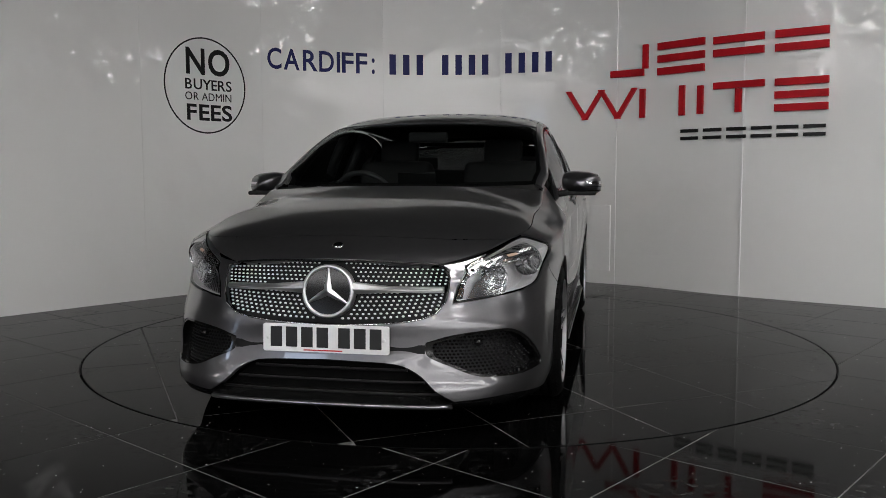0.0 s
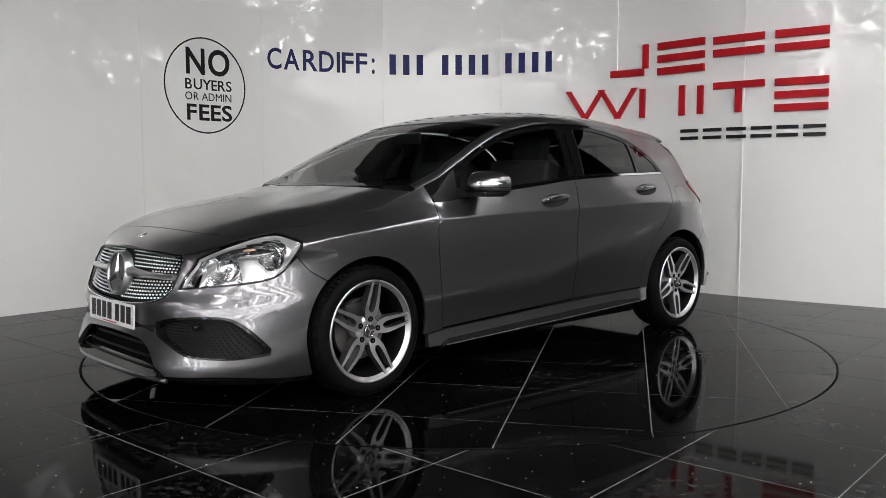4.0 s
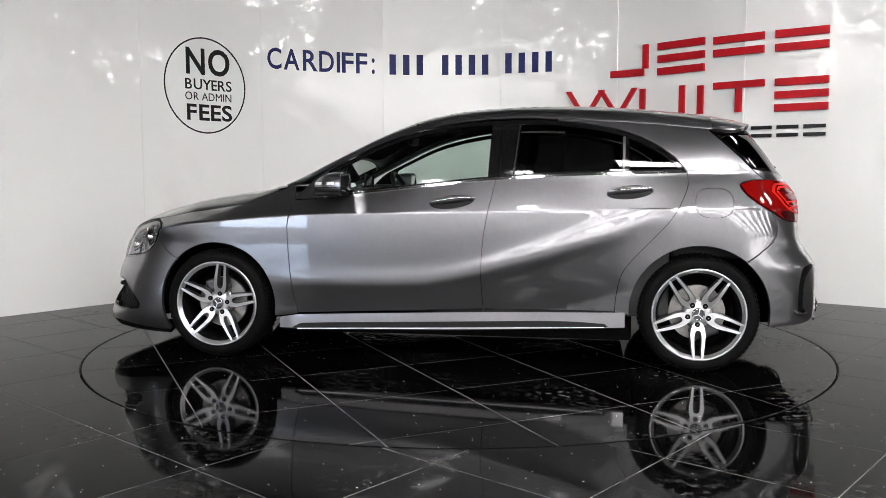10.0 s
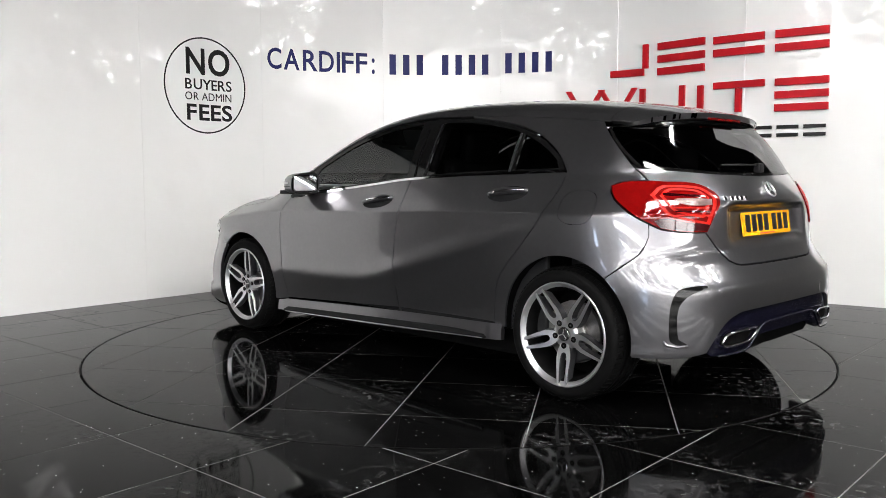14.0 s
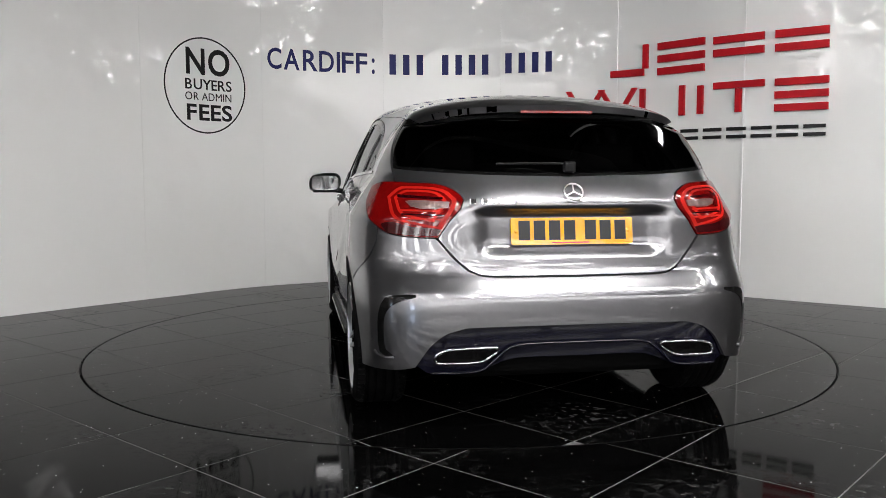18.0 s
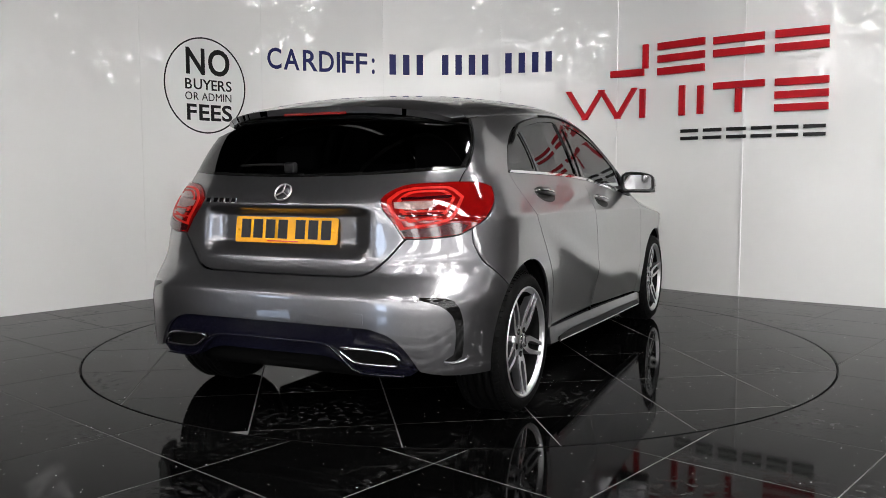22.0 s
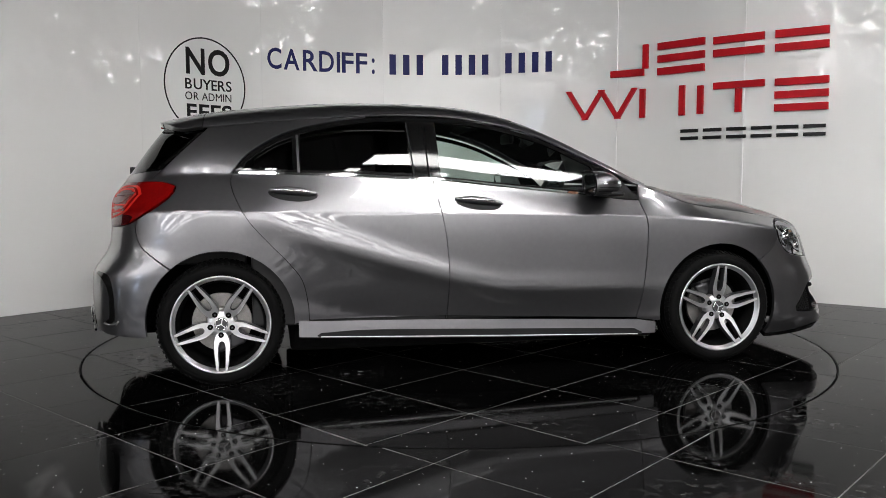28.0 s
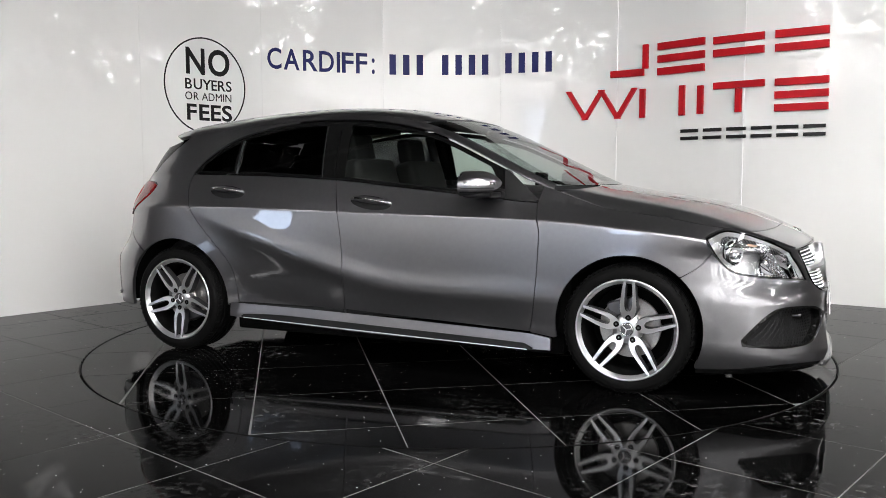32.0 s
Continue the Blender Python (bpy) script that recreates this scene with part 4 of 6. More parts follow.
def build_sides():
    xs = np.linspace(-1.25, 1.0, 76)
    folds = [[(x, float(DROP(x)) + d) for x in xs] for d in (0.012, 0.0, -0.012, -0.028, -0.05)] + [[(x, float(CREASE(x)) + d) for x in xs] for d in (-0.014, -0.006, 0.0, 0.006, 0.014, 0.026)]
    a_door, b_door, c_door = shift(LINE_A, -G), shift(LINE_B, G), shift(LINE_C, G)
    low = lambda x: 0.270 + (0.892 - x) / 1.80 * 0.046
    front = loop(a_door, [a_door[-1], (-0.202, low(-0.2) + 0.018)], b_door[::-1], belt_line(-0.264, 0.882), step=0.028)
    rear = loop(shift(LINE_B, -G), [(-0.206, low(-0.2) + 0.018), (-0.912, 0.316)], c_door[::-1], belt_line(-1.284, -0.268), step=0.028)
    doors = both("front_door", skin, front, PAINT, car, step=0.028, ridges=folds), both("rear_door", skin, rear, PAINT, car, step=0.028, ridges=folds)
    # wing: headlamp edge, bumper seam, arch, door edge, bonnet edge
    wing_arch = [q_fore(x, z) for x, z in arch(HUB_F, 191, 47, 0.352, 26)]
    lamp_edge = fq(("x", 1.765, 0.796), ("x", 1.696, 0.757), ("x", 1.728, 0.690))
    top = [q_fore(x, float(JOIN(x)) - 0.001) for x in np.linspace(0.93, 1.76, 22)]
    wing = loop(lamp_edge, fq(("x", 1.728, 0.690), ("x", 1.68, 0.628), ("x", 1.598, 0.576)), wing_arch[::-1], [(0.990, 0.246), (0.872, 0.262)], shift(LINE_A, G)[::-1], [(0.890, 0.915), (0.905, 0.992)], top, step=0.026)
    ws = np.linspace(0.90, 1.80, 40)
    ridge = [[q_fore(x, float(CREASE(x)) + d) for x in ws] for d in (0.0, 0.010, -0.012)] + [[q_fore(x, float(CREASE(x)) * (1 - k) + float(JOIN(x)) * k) for x in ws] for k in (0.4, 0.7)]
    wings = both("front_wing", skin, wing, PAINT, car, step=0.026, ridges=ridge)
    # quarter panel up to the roof, with a hole for the filler cap
    dlo = [(-1.290, 1.062), (-1.250, 1.118), (-1.185, 1.177), (-1.085, 1.240), (-0.985, 1.282), (-0.880, 1.309), (-0.74, 1.334), (-0.60, 1.349)]
    roof_edge = [q_back(x, float(JOIN(x)) - 0.002) for x in np.linspace(-0.60, -1.40, 16)]
    d_edge = rq(("x", -1.405, 1.292), ("x", -1.475, 1.222), ("x", -1.56, 1.140), ("x", -1.620, 1.078), ("x", -1.665, 1.040), ("x", -1.685, 1.022))
    lamp = rq(("x", -1.685, 1.022), ("x", -1.61, 1.018), ("x", -1.550, 0.997), ("x", -1.585, 0.937), ("x", -1.676, 0.871), ("x", -1.742, 0.832))
    seam = rq(("x", -1.742, 0.832), ("x", -1.748, 0.775), ("x", -1.722, 0.706), ("x", -1.66, 0.652), ("x", -1.588, 0.598))
    ar = [q_back(x, z) for x, z in arch(HUB_R, 130.5, -3, 0.362, 26)]
    cap = [q_back(-1.418 + 0.094 * math.copysign(abs(math.cos(t)) ** 0.75, math.cos(t)), 0.900 + 0.076 * math.copysign(abs(math.sin(t)) ** 0.75, math.sin(t))) for t in np.linspace(0, 2 * math.pi, 40, endpoint=False)]
    hole = [q_back(-1.418 + 0.0965 * math.copysign(abs(math.cos(t)) ** 0.75, math.cos(t)), 0.900 + 0.0785 * math.copysign(abs(math.sin(t)) ** 0.75, math.sin(t))) for t in np.linspace(0, 2 * math.pi, 40, endpoint=False)]
    quarter = loop(dlo, roof_edge, d_edge, lamp, seam, ar, [(-0.990, 0.300), (-0.917, 0.312)], shift(LINE_C, -G)[::-1], step=0.026)
    panel("rear_quarter", skin, quarter, PAINT, car, holes=[hole], step=0.026)
    panel("rear_quarter", skin, quarter, PAINT, car, step=0.026, mirror=True)
    panel("fuel_flap", skin, cap, PAINT, car, step=0.02)
    # skirts
    sill = loop([(0.972, 0.240), (0.868, 0.258)], [(0.868, 0.258), (-0.20, 0.296), (-0.968, 0.312)], [(-0.968, 0.312), (-0.968, 0.232)], [(-0.968, 0.232), (0.0, 0.196), (0.972, 0.180)], [(0.972, 0.180), (0.972, 0.240)], step=0.03)
    both("side_skirt", skirt_sheet, sill, PAINT, car, step=0.03, thick=0.03)
    blade = loop([(0.885, 0.190), (0.84, 0.210), (0.0, 0.240), (-0.6, 0.258), (-0.86, 0.250)], [(-0.86, 0.250), (-0.88, 0.236), (-0.86, 0.228)], [(-0.86, 0.228), (-0.3, 0.214), (0.4, 0.192), (0.885, 0.178)], step=0.03)
    both("skirt_blade", skirt_sheet, blade, BLACK_PLASTIC, car, step=0.03, lift=0.010, thick=0.03, label="black blade along the skirt")
    line = loop([(0.86, 0.181), (0.0, 0.206), (-0.86, 0.233)], [(-0.86, 0.233), (-0.86, 0.229)], [(-0.86, 0.229), (0.0, 0.202), (0.86, 0.177)], step=0.03)
    both("skirt_trim", skirt_sheet, line, SILVER, car, step=0.03, lift=0.014, thick=0.006, label="thin bright line on the blade")
    return doors


def dlo_top(x):
    return float(Spline([(0.90, 0.910), (0.82, 0.985), (0.73, 1.062), (0.60, 1.126), (0.47, 1.188), (0.341, 1.244), (0.244, 1.276), (0.083, 1.314), (-0.077, 1.339), (-0.238, 1.352), (-0.398, 1.355), (-0.558, 1.350), (-0.718, 1.332), (-0.878, 1.303), (-0.974, 1.277), (-1.070, 1.238), (-1.167, 1.181), (-1.232, 1.128), (-1.28, 1.068)])(x))


def build_windows(doors):
    """Black window surround with openings, panes, chrome belt strip, pillar trims."""
    top = [(x, dlo_top(x)) for x in np.linspace(0.895, -1.28, 46)]
    bottom = [(x, float(BELT(x)) + 0.002) for x in np.linspace(-1.283, 0.895, 30)]
    edge = loop(top, bottom, step=0.03)
    up = lambda x: dlo_top(x) - 0.022
    dn = lambda x: float(BELT(x)) + 0.024
    pane_f = loop([(x, up(x)) for x in np.linspace(0.62, -0.235, 16)], [(-0.235, up(-0.235)), (-0.222, dn(-0.222))], [(x, dn(x)) for x in np.linspace(-0.222, 0.70, 12)], [(0.70, dn(0.70)), (0.66, 1.03), (0.62, up(0.62))], step=0.03)
    pane_r = loop([(x, up(x)) for x in np.linspace(-0.400, -0.945, 12)], [(-0.945, up(-0.945)), (-0.945, dn(-0.945))], [(x, dn(x)) for x in np.linspace(-0.945, -0.372, 8)], [(-0.372, dn(-0.372)), (-0.400, up(-0.40))], step=0.03)
    pane_q = loop([(x, up(x) - 0.004) for x in np.linspace(-0.985, -1.215, 8)], [(-1.215, up(-1.215) - 0.004), (-1.235, dn(-1.235))], [(-1.235, dn(-1.235)), (-0.985, dn(-0.985))], [(-0.985, dn(-0.985)), (-0.985, up(-0.985))], step=0.025)
    both("window_surround", skin, edge, BLACK_GLOSS, car, holes=[pane_f, pane_r, pane_q], step=0.035, lift=-0.002, thick=0.012)
    for (name, outline, material, door) in (("front_window", pane_f, GLASS_SIDE, 0), ("rear_window", pane_r, GLASS_DARK, 1), ("quarter_window", pane_q, GLASS_DARK, 1)):
        for side, mirror in ((0, False), (1, True)):
            o = panel(name, skin, outline, material, doors[door][side], step=0.04, lift=-0.006, thick=0.0, mirror=mirror, label="clear green-tinted pane" if door == 0 else "dark privacy pane")
            o.visible_shadow = False
    strip = loop([(x, float(BELT(x)) + 0.013) for x in np.linspace(0.70, -1.255, 30)], [(-1.255, float(BELT(-1.255)) + 0.013), (-1.282, 1.058)], [(x, float(BELT(x)) + 0.001) for x in np.linspace(-1.282, 0.72, 30)], step=0.03)
    both("belt_strip", skin, strip, CHROME, car, step=0.03, lift=0.004, thick=0.008, label="chrome strip under the side windows")
    for a, b, m in (([(-0.285, 1.03), (-0.298, 1.30)], 0.003, UNDER), ([(-0.955, 1.06), (-0.960, 1.255)], 0.006, ALLOY_DARK), ([(-0.362, 1.04), (-0.390, 1.325)], 0.003, BLACK_PLASTIC)):
        ln = loop([(a[0][0] - b, a[0][1]), (a[1][0] - b, a[1][1])], [(a[1][0] - b, a[1][1]), (a[1][0] + b, a[1][1])], [(a[1][0] + b, a[1][1]), (a[0][0] + b, a[0][1])], [(a[0][0] + b, a[0][1]), (a[0][0] - b, a[0][1])], step=0.03)
        both("pillar_trim", skin, ln, m, car, step=0.03, lift=0.003, thick=0.004)
    sail = loop([(x, dlo_top(x) - 0.002) for x in np.linspace(0.885, 0.70, 8)], [(0.70, dlo_top(0.70) - 0.002), (0.715, float(BELT(0.715)) + 0.004)], [(x, float(BELT(x)) + 0.004) for x in np.linspace(0.715, 0.885, 8)], step=0.03)
    both("mirror_sail", skin, sail, BLACK_PLASTIC, car, step=0.03, lift=0.006, thick=0.006, label="black corner cover behind the mirror")
    # handles over flat black sheets that paint in the shade of their cups
    for door, x0, x1, z0, z1 in ((0, 0.095, -0.158, 0.893, 0.920), (1, -0.868, -1.106, 0.950, 0.969)):
        for side, sg in ((0, 1), (1, -1)):
            pts = []
            for k in range(15):
                t = k / 14
                x = x0 + (x1 - x0) * t
                z = z0 + (z1 - z0) * t + 0.006 * math.sin(math.pi * t) + 0.005
                y = float(side_y(x, z)) + 0.016 * math.sin(math.pi * min(max(t * 1.1 - 0.05, 0), 1)) + 0.004
                pts.append((x, sg * y, z))
            bm = bmesh.new()
            rings = []
            for k, p in enumerate(pts):
                t = k / 14
                r = 0.004 + 0.0145 * math.sin(math.pi * (0.06 + 0.88 * t ** 0.8)) ** 0.7
                rings.append([bm.verts.new((p[0], p[1] + sg * 0.010 * math.cos(a), p[2] + r * math.sin(a))) for a in [2 * math.pi * j / 14 for j in range(14)]])
            for ra, rb in zip(rings, rings[1:]):
                for j in range(14):
                    bm.faces.new((ra[j], rb[j], rb[(j + 1) % 14], ra[(j + 1) % 14]))
            bm.faces.new(rings[0])
            bm.faces.new(rings[-1])
            bmesh.ops.recalc_face_normals(bm, faces=bm.faces)
            part("handle", bm, PAINT, doors[door][side], "painted pull handle with a bright line for its highlight", smooth=True)
            # chrome line put in for the highlight along the painted handle
            part("handle_strip", tube([(p[0], p[1] + sg * 0.0085, p[2] + 0.003) for p in pts[2:-1]], 0.0055, 6), CHROME, doors[door][side], "chrome line for the highlight on the handle", smooth=True)
            cup = [((x0 + x1) / 2 + 0.122 * math.cos(t), (z0 + z1) / 2 - 0.005 + 0.036 * math.sin(t) + (z1 - z0) * -0.5 * math.cos(t)) for t in np.linspace(0, 2 * math.pi, 36, endpoint=False)]
            panel("handle_cup", skin, cup, BLACK_PLASTIC, doors[door][side], step=0.03, lift=0.0015, thick=0.003, mirror=bool(side), label="flat black patch for the shade behind the handle")


def build_top():
    """Bonnet, nose, windscreen, pillars and roof."""
    n = 30
    across = [1 - 2 * k / n for k in range(n + 1)]
    hood_front = [(1.995 - 0.120 * abs(t) ** 2.2, t) for t in across]
    cowl = lambda t: 1.105 - 0.115 * abs(t) ** 2.4
    hood_rear = [(cowl(t), t) for t in across]
    hood = loop(hood_front, [(1.871, -1.0), (1.5, -1.0), (1.2, -1.0), (cowl(-1), -1.0)], hood_rear[::-1], [(cowl(1), 1.0), (1.2, 1.0), (1.5, 1.0), (1.871, 1.0)], step=0.035)
    hood = [(x, t * 0.994) for x, t in hood]
    panel("bonnet", crown, hood, PAINT, car, step=0.035, out=1)
    nose = [(x + 0.004, t) for x, t in hood_front]
    nose_edge = [(2.143 - 0.043 * abs(t) ** 3, t) for t in across]
    panel("nose_panel", crown, [(x, t * 0.999) for x, t in loop(nose, [(1.879, -1.0), (2.10, -1.0)], nose_edge[::-1], [(2.10, 1.0), (1.879, 1.0)], step=0.035)], PAINT, car, step=0.035, out=1)
    # windscreen between the pillars; bands of t
    head = lambda t: 0.285 - 0.10 * abs(t / 0.8) ** 2.2
    base = lambda t: 1.075 - 0.125 * abs(t / 0.8) ** 2.2
    TS = 0.80
    ts = [TS - 2 * TS * k / n for k in range(n + 1)]
    screen = loop([(base(t), t) for t in ts], [(x, -TS) for x in np.linspace(base(TS), head(TS), 16)], [(head(t), t) for t in ts[::-1]], [(x, TS) for x in np.linspace(head(TS), base(TS), 16)], step=0.045)
    inner = loop([(base(t * 0.94) - 0.05, t * 0.94) for t in ts], [(x, -TS * 0.94) for x in np.linspace(base(TS) - 0.05, head(TS) + 0.03, 16)], [(head(t * 0.94) + 0.05, t * 0.94) for t in ts[::-1]], [(x, TS * 0.94) for x in np.linspace(head(TS) + 0.03, base(TS) - 0.05, 16)], step=0.045)
    o = panel("windscreen", crown, screen, GLASS_FRONT, car, step=0.045, out=1, lift=-0.004, thick=0.0, label="clear windscreen")
    o.visible_shadow = False
    panel("windscreen_border", crown, screen, BLACK_GLOSS, car, holes=[inner], step=0.05, out=1, lift=-0.007, thick=0.0, label="black printed border of the windscreen")
    for s in (1, -1):
        xs = np.linspace(0.955, -0.60, 34)
        top_t = [(x, s * (TS + 0.008 if x > 0.18 else TS + 0.008)) for x in xs]
        pillar = loop([(x, s * 1.0) for x in xs], [(-0.60, s * 1.0), (-0.60, s * 0.80)], top_t[::-1], [(0.955, s * TS), (0.955, s * 1.0)], step=0.04)
        panel("roof_rail", crown, [(x, t * 0.999) for x, t in pillar], PAINT, car, step=0.04, out=1)
        back_rail = loop([(x, s * 1.0) for x in np.linspace(-0.60, -1.43, 18)], [(-1.43, s * 1.0), (-1.43, s * 0.80)], [(-1.43, s * 0.80), (-0.60, s * 0.80)], [(-0.60, s * 0.80), (-0.60, s * 1.0)], step=0.04)
        panel("roof_rail", crown, [(x, t * 0.999) for x, t in back_rail], PAINT, car, step=0.04, out=1)
    roof = loop([(head(t) - 0.006, t) for t in ts], [(head(TS), -TS), (-1.43, -TS)], [(-1.43, t) for t in ts[::-1]], [(-1.43, TS), (head(TS), TS)], step=0.045)
    panel("roof", crown, [(x, t * 0.994) for x, t in roof], PAINT, car, step=0.045, out=1)
    tip = lambda t: -1.690 + 0.17 * abs(t) ** 2.6
    sp = [0.97 - 1.94 * k / n for k in range(n + 1)]
    spoiler = loop([(-1.434, t) for t in sp], [(-1.434, -0.97), (tip(0.97), -0.97)], [(tip(t), t) for t in sp[::-1]], [(tip(0.97), 0.97), (-1.434, 0.97)], step=0.035)
    panel("roof_spoiler", crown, spoiler, PAINT, car, step=0.035, out=1, thick=0.028)
    panel("spoiler_underside", crown, spoiler, BLACK_GLOSS, car, step=0.05, out=1, thick=0.0, lift=-0.027)
    part("brake_light", boxm((-1.684, 0, 1.316), (0.012, 0.32, 0.012), 0.003), RED_LENS, car, "red high brake light")
    # dark box added to close bright gaps under the spoiler
    part("spoiler_core", boxm((-1.44, 0, 1.302), (0.20, 0.84, 0.026), 0.006), UNDER, car)


car_doors = build_sides()
build_windows(car_doors)
build_top()


def mirror_line(line, c):
    return [(2 * c - q, z) for q, z in line][::-1]


def shrink(outline, k, dz=0.0):
    cx, cz = sum(p[0] for p in outline) / len(outline), sum(p[1] for p in outline) / len(outline)
    return [(cx + (x - cx) * k, cz + dz + (z - cz) * k) for x, z in outline]


GRILLE = fq(("y", 0.004, 0.707), ("y", 0.259, 0.702), ("y", 0.440, 0.688)), fq(("y", 0.440, 0.688), ("y", 0.468, 0.672), ("y", 0.474, 0.640), ("y", 0.462, 0.547), ("y", 0.405, 0.496), ("y", 0.255, 0.471), ("y", 0.004, 0.458))
INTAKE = fq(("y", 0.395, 0.396), ("y", 0.49, 0.422), ("y", 0.60, 0.434), ("y", 0.707, 0.432), ("y", 0.765, 0.39), ("x", 1.862, 0.29), ("x", 1.868, 0.262), ("y", 0.755, 0.250)), fq(("y", 0.755, 0.250), ("y", 0.70, 0.252), ("y", 0.59, 0.264), ("y", 0.50, 0.300), ("y", 0.400, 0.346), ("y", 0.395, 0.396))


def build_front():
    lamp = loop(*LAMP_OUT, step=0.02)
    top, low = smooth_line(GRILLE[0], 0.02), smooth_line(GRILLE[1], 0.02)
    half = top + low[1:]
    grille = half + [(2 * QC - q, z) for q, z in half[::-1]]
    intake = loop(*INTAKE, step=0.02)
    left = smooth_line(fq(("y", 0.004, 0.712), ("y", 0.20, 0.707), ("y", 0.40, 0.690), ("y", 0.47, 0.691), ("y", 0.52, 0.700), ("y", 0.56, 0.712), ("y", 0.60, 0.727)), 0.025)
    left += smooth_line(fq(("y", 0.592, 0.722), ("y", 0.524, 0.684)), 0.025) + smooth_line(fq(("y", 0.522, 0.680), ("y", 0.502, 0.602), ("y", 0.489, 0.542)), 0.025)[1:]
    left += smooth_line(fq(("y", 0.489, 0.542), ("y", 0.645, 0.560), ("x", 1.885, 0.579), ("x", 1.80, 0.608), ("x", 1.728, 0.684)), 0.025)[1:]
    left += smooth_line(fq(("x", 1.728, 0.684), ("x", 1.68, 0.625), ("x", 1.601, 0.5725)), 0.025)[1:]
    left += [q_fore(x, z) for x, z in arch(HUB_F, 46, -28, 0.352, 14)]
    left += smooth_line(fq(("x", 1.665, 0.145), ("x", 1.80, 0.150), ("x", 1.95, 0.168), ("y", 0.70, 0.180), ("y", 0.510, 0.172)), 0.025)
    left += smooth_line(fq(("y", 0.510, 0.172), ("y", 0.44, 0.215), ("y", 0.381, 0.268), ("y", 0.31, 0.304), ("y", 0.22, 0.316), ("y", 0.004, 0.322)), 0.025)[1:]
    clean = [left[0]]
    for p in left[1:]:
        if math.dist(p, clean[-1]) > 0.006:
            clean.append(p)
    outline = clean + [(2 * QC - q, z) for q, z in clean[::-1]]
    slot = fq(("y", 0.004, 0.384), ("y", 0.20, 0.384), ("y", 0.393, 0.386)) + fq(("y", 0.393, 0.352), ("y", 0.20, 0.357), ("y", 0.004, 0.357))
    slot = slot + [(2 * QC - q, z) for q, z in slot[::-1]]
    bumper = panel("front_bumper", skin, outline, PAINT, car, holes=[grille, intake, mirror_line(intake, QC)], step=0.024, thick=0.02)
    panel("bumper_slot", skin, slot, BLACK_PLASTIC, car, step=0.03, lift=0.002, thick=0.004, label="black strip behind the number plate")
    # intakes: dark tub, mesh of fine ribs, round sensor
    for s in (0, 1):
        ln = intake if not s else mirror_line(intake, QC)
        tub = panel("bumper_intake", skin, ln, BLACK_PLASTIC, car, step=0.03, lift=-0.045, thick=0.0, label="black honeycomb side intake")
        panel("intake_lip", skin, ln, BLACK_GLOSS, tub, holes=[shrink(ln, 0.90)], step=0.03, lift=-0.004, thick=0.05, label="black lip round the intake")
        bm = bmesh.new()
        for i in range(-1, 26):
            for j in range(14):
                y, z = 0.385 + i * 0.0165 + (j % 2) * 0.008, 0.262 + j * 0.0125
                if z > 0.435 or y > 0.80:
                    continue
                q = q_for(1, "y", y, z)
                if not in_poly(np.array([[q, z]]), intake)[0]:
                    continue
                p = skin(q, z) + normals_of(skin, np.array([[q, z]]), -1)[0] * -0.036
                r = 0.0062
                vs = [bm.verts.new((p[0] + 0.004 * (k % 2), (-1 if s else 1) * (p[1] + r * math.cos(math.pi * k / 3)), p[2] + r * 0.8 * math.sin(math.pi * k / 3))) for k in range(6)]
                bm.faces.new(vs)
        o = part("honeycomb", bm, BLACK_GLOSS, tub)
        o["kind"] = "stuff"
        p = skin(q_for(1, "y", 0.585, 0.385), 0.385)
        part("parking_sensor", lathe([(0.001, 0.012), (0.012, 0.012), (0.014, 0.0), (0.014, -0.03)], 20), BLACK_GLOSS, tub, m=Matrix.Translation((p[0] - 0.03, (-1 if s else 1) * p[1], 0.385)) @ Matrix.Rotation(radians(-90), 4, "Z"), smooth=True)
    # lower opening and splitter
    mouth = fq(("y", 0.004, 0.326), ("y", 0.22, 0.320), ("y", 0.31, 0.308), ("y", 0.39, 0.268), ("y", 0.45, 0.215), ("y", 0.52, 0.165)) + fq(("y", 0.50, 0.135), ("y", 0.3, 0.128), ("y", 0.004, 0.126))
    mouth = mouth + [(2 * QC - q, z) for q, z in mouth[::-1]]
    # black sheet behind the slats puts in the shade of the opening
    m = panel("lower_grille", skin, loop(mouth + mouth[:1], step=0.03), UNDER, car, step=0.04, lift=-0.06, thick=0.0)
    for z in (0.19, 0.235, 0.28):
        w = 0.46 - (z - 0.19) * 1.6
        part("slat", tube([skin(q_for(1, "y", abs(y) + 0.001, z), z) * (1, -1 if y < 0 else 1, 1) - np.array((0.045, 0, 0)) for y in np.linspace(-w, w, 17)], 0.006, 6), BLACK_PLASTIC, m)
    lip = fq(("y", 0.004, 0.152), ("y", 0.3, 0.154), ("y", 0.52, 0.165), ("y", 0.70, 0.176), ("x", 1.95, 0.163), ("x", 1.80, 0.146), ("x", 1.665, 0.140)) + fq(("x", 1.665, 0.120), ("x", 1.80, 0.122), ("x", 1.95, 0.130), ("y", 0.70, 0.136), ("y", 0.5, 0.132), ("y", 0.3, 0.128), ("y", 0.004, 0.126))
    lip = loop(lip + [(2 * QC - q, z) for q, z in lip[::-1]] + lip[:1], step=0.03)
    panel("splitter", skin, lip, BLACK_GLOSS, car, step=0.03, lift=-0.004, thick=0.10, label="black splitter under the bumper")
    part("lower_lip", tube([skin(q_for(1, "y", abs(y) + 0.001, 0.148), 0.148) * (1, -1 if y < 0 else 1, 1) for y in np.linspace(-0.50, 0.50, 25)], 0.010, 10), PAINT, car, "rounded grey lip under the lower grille", smooth=True)
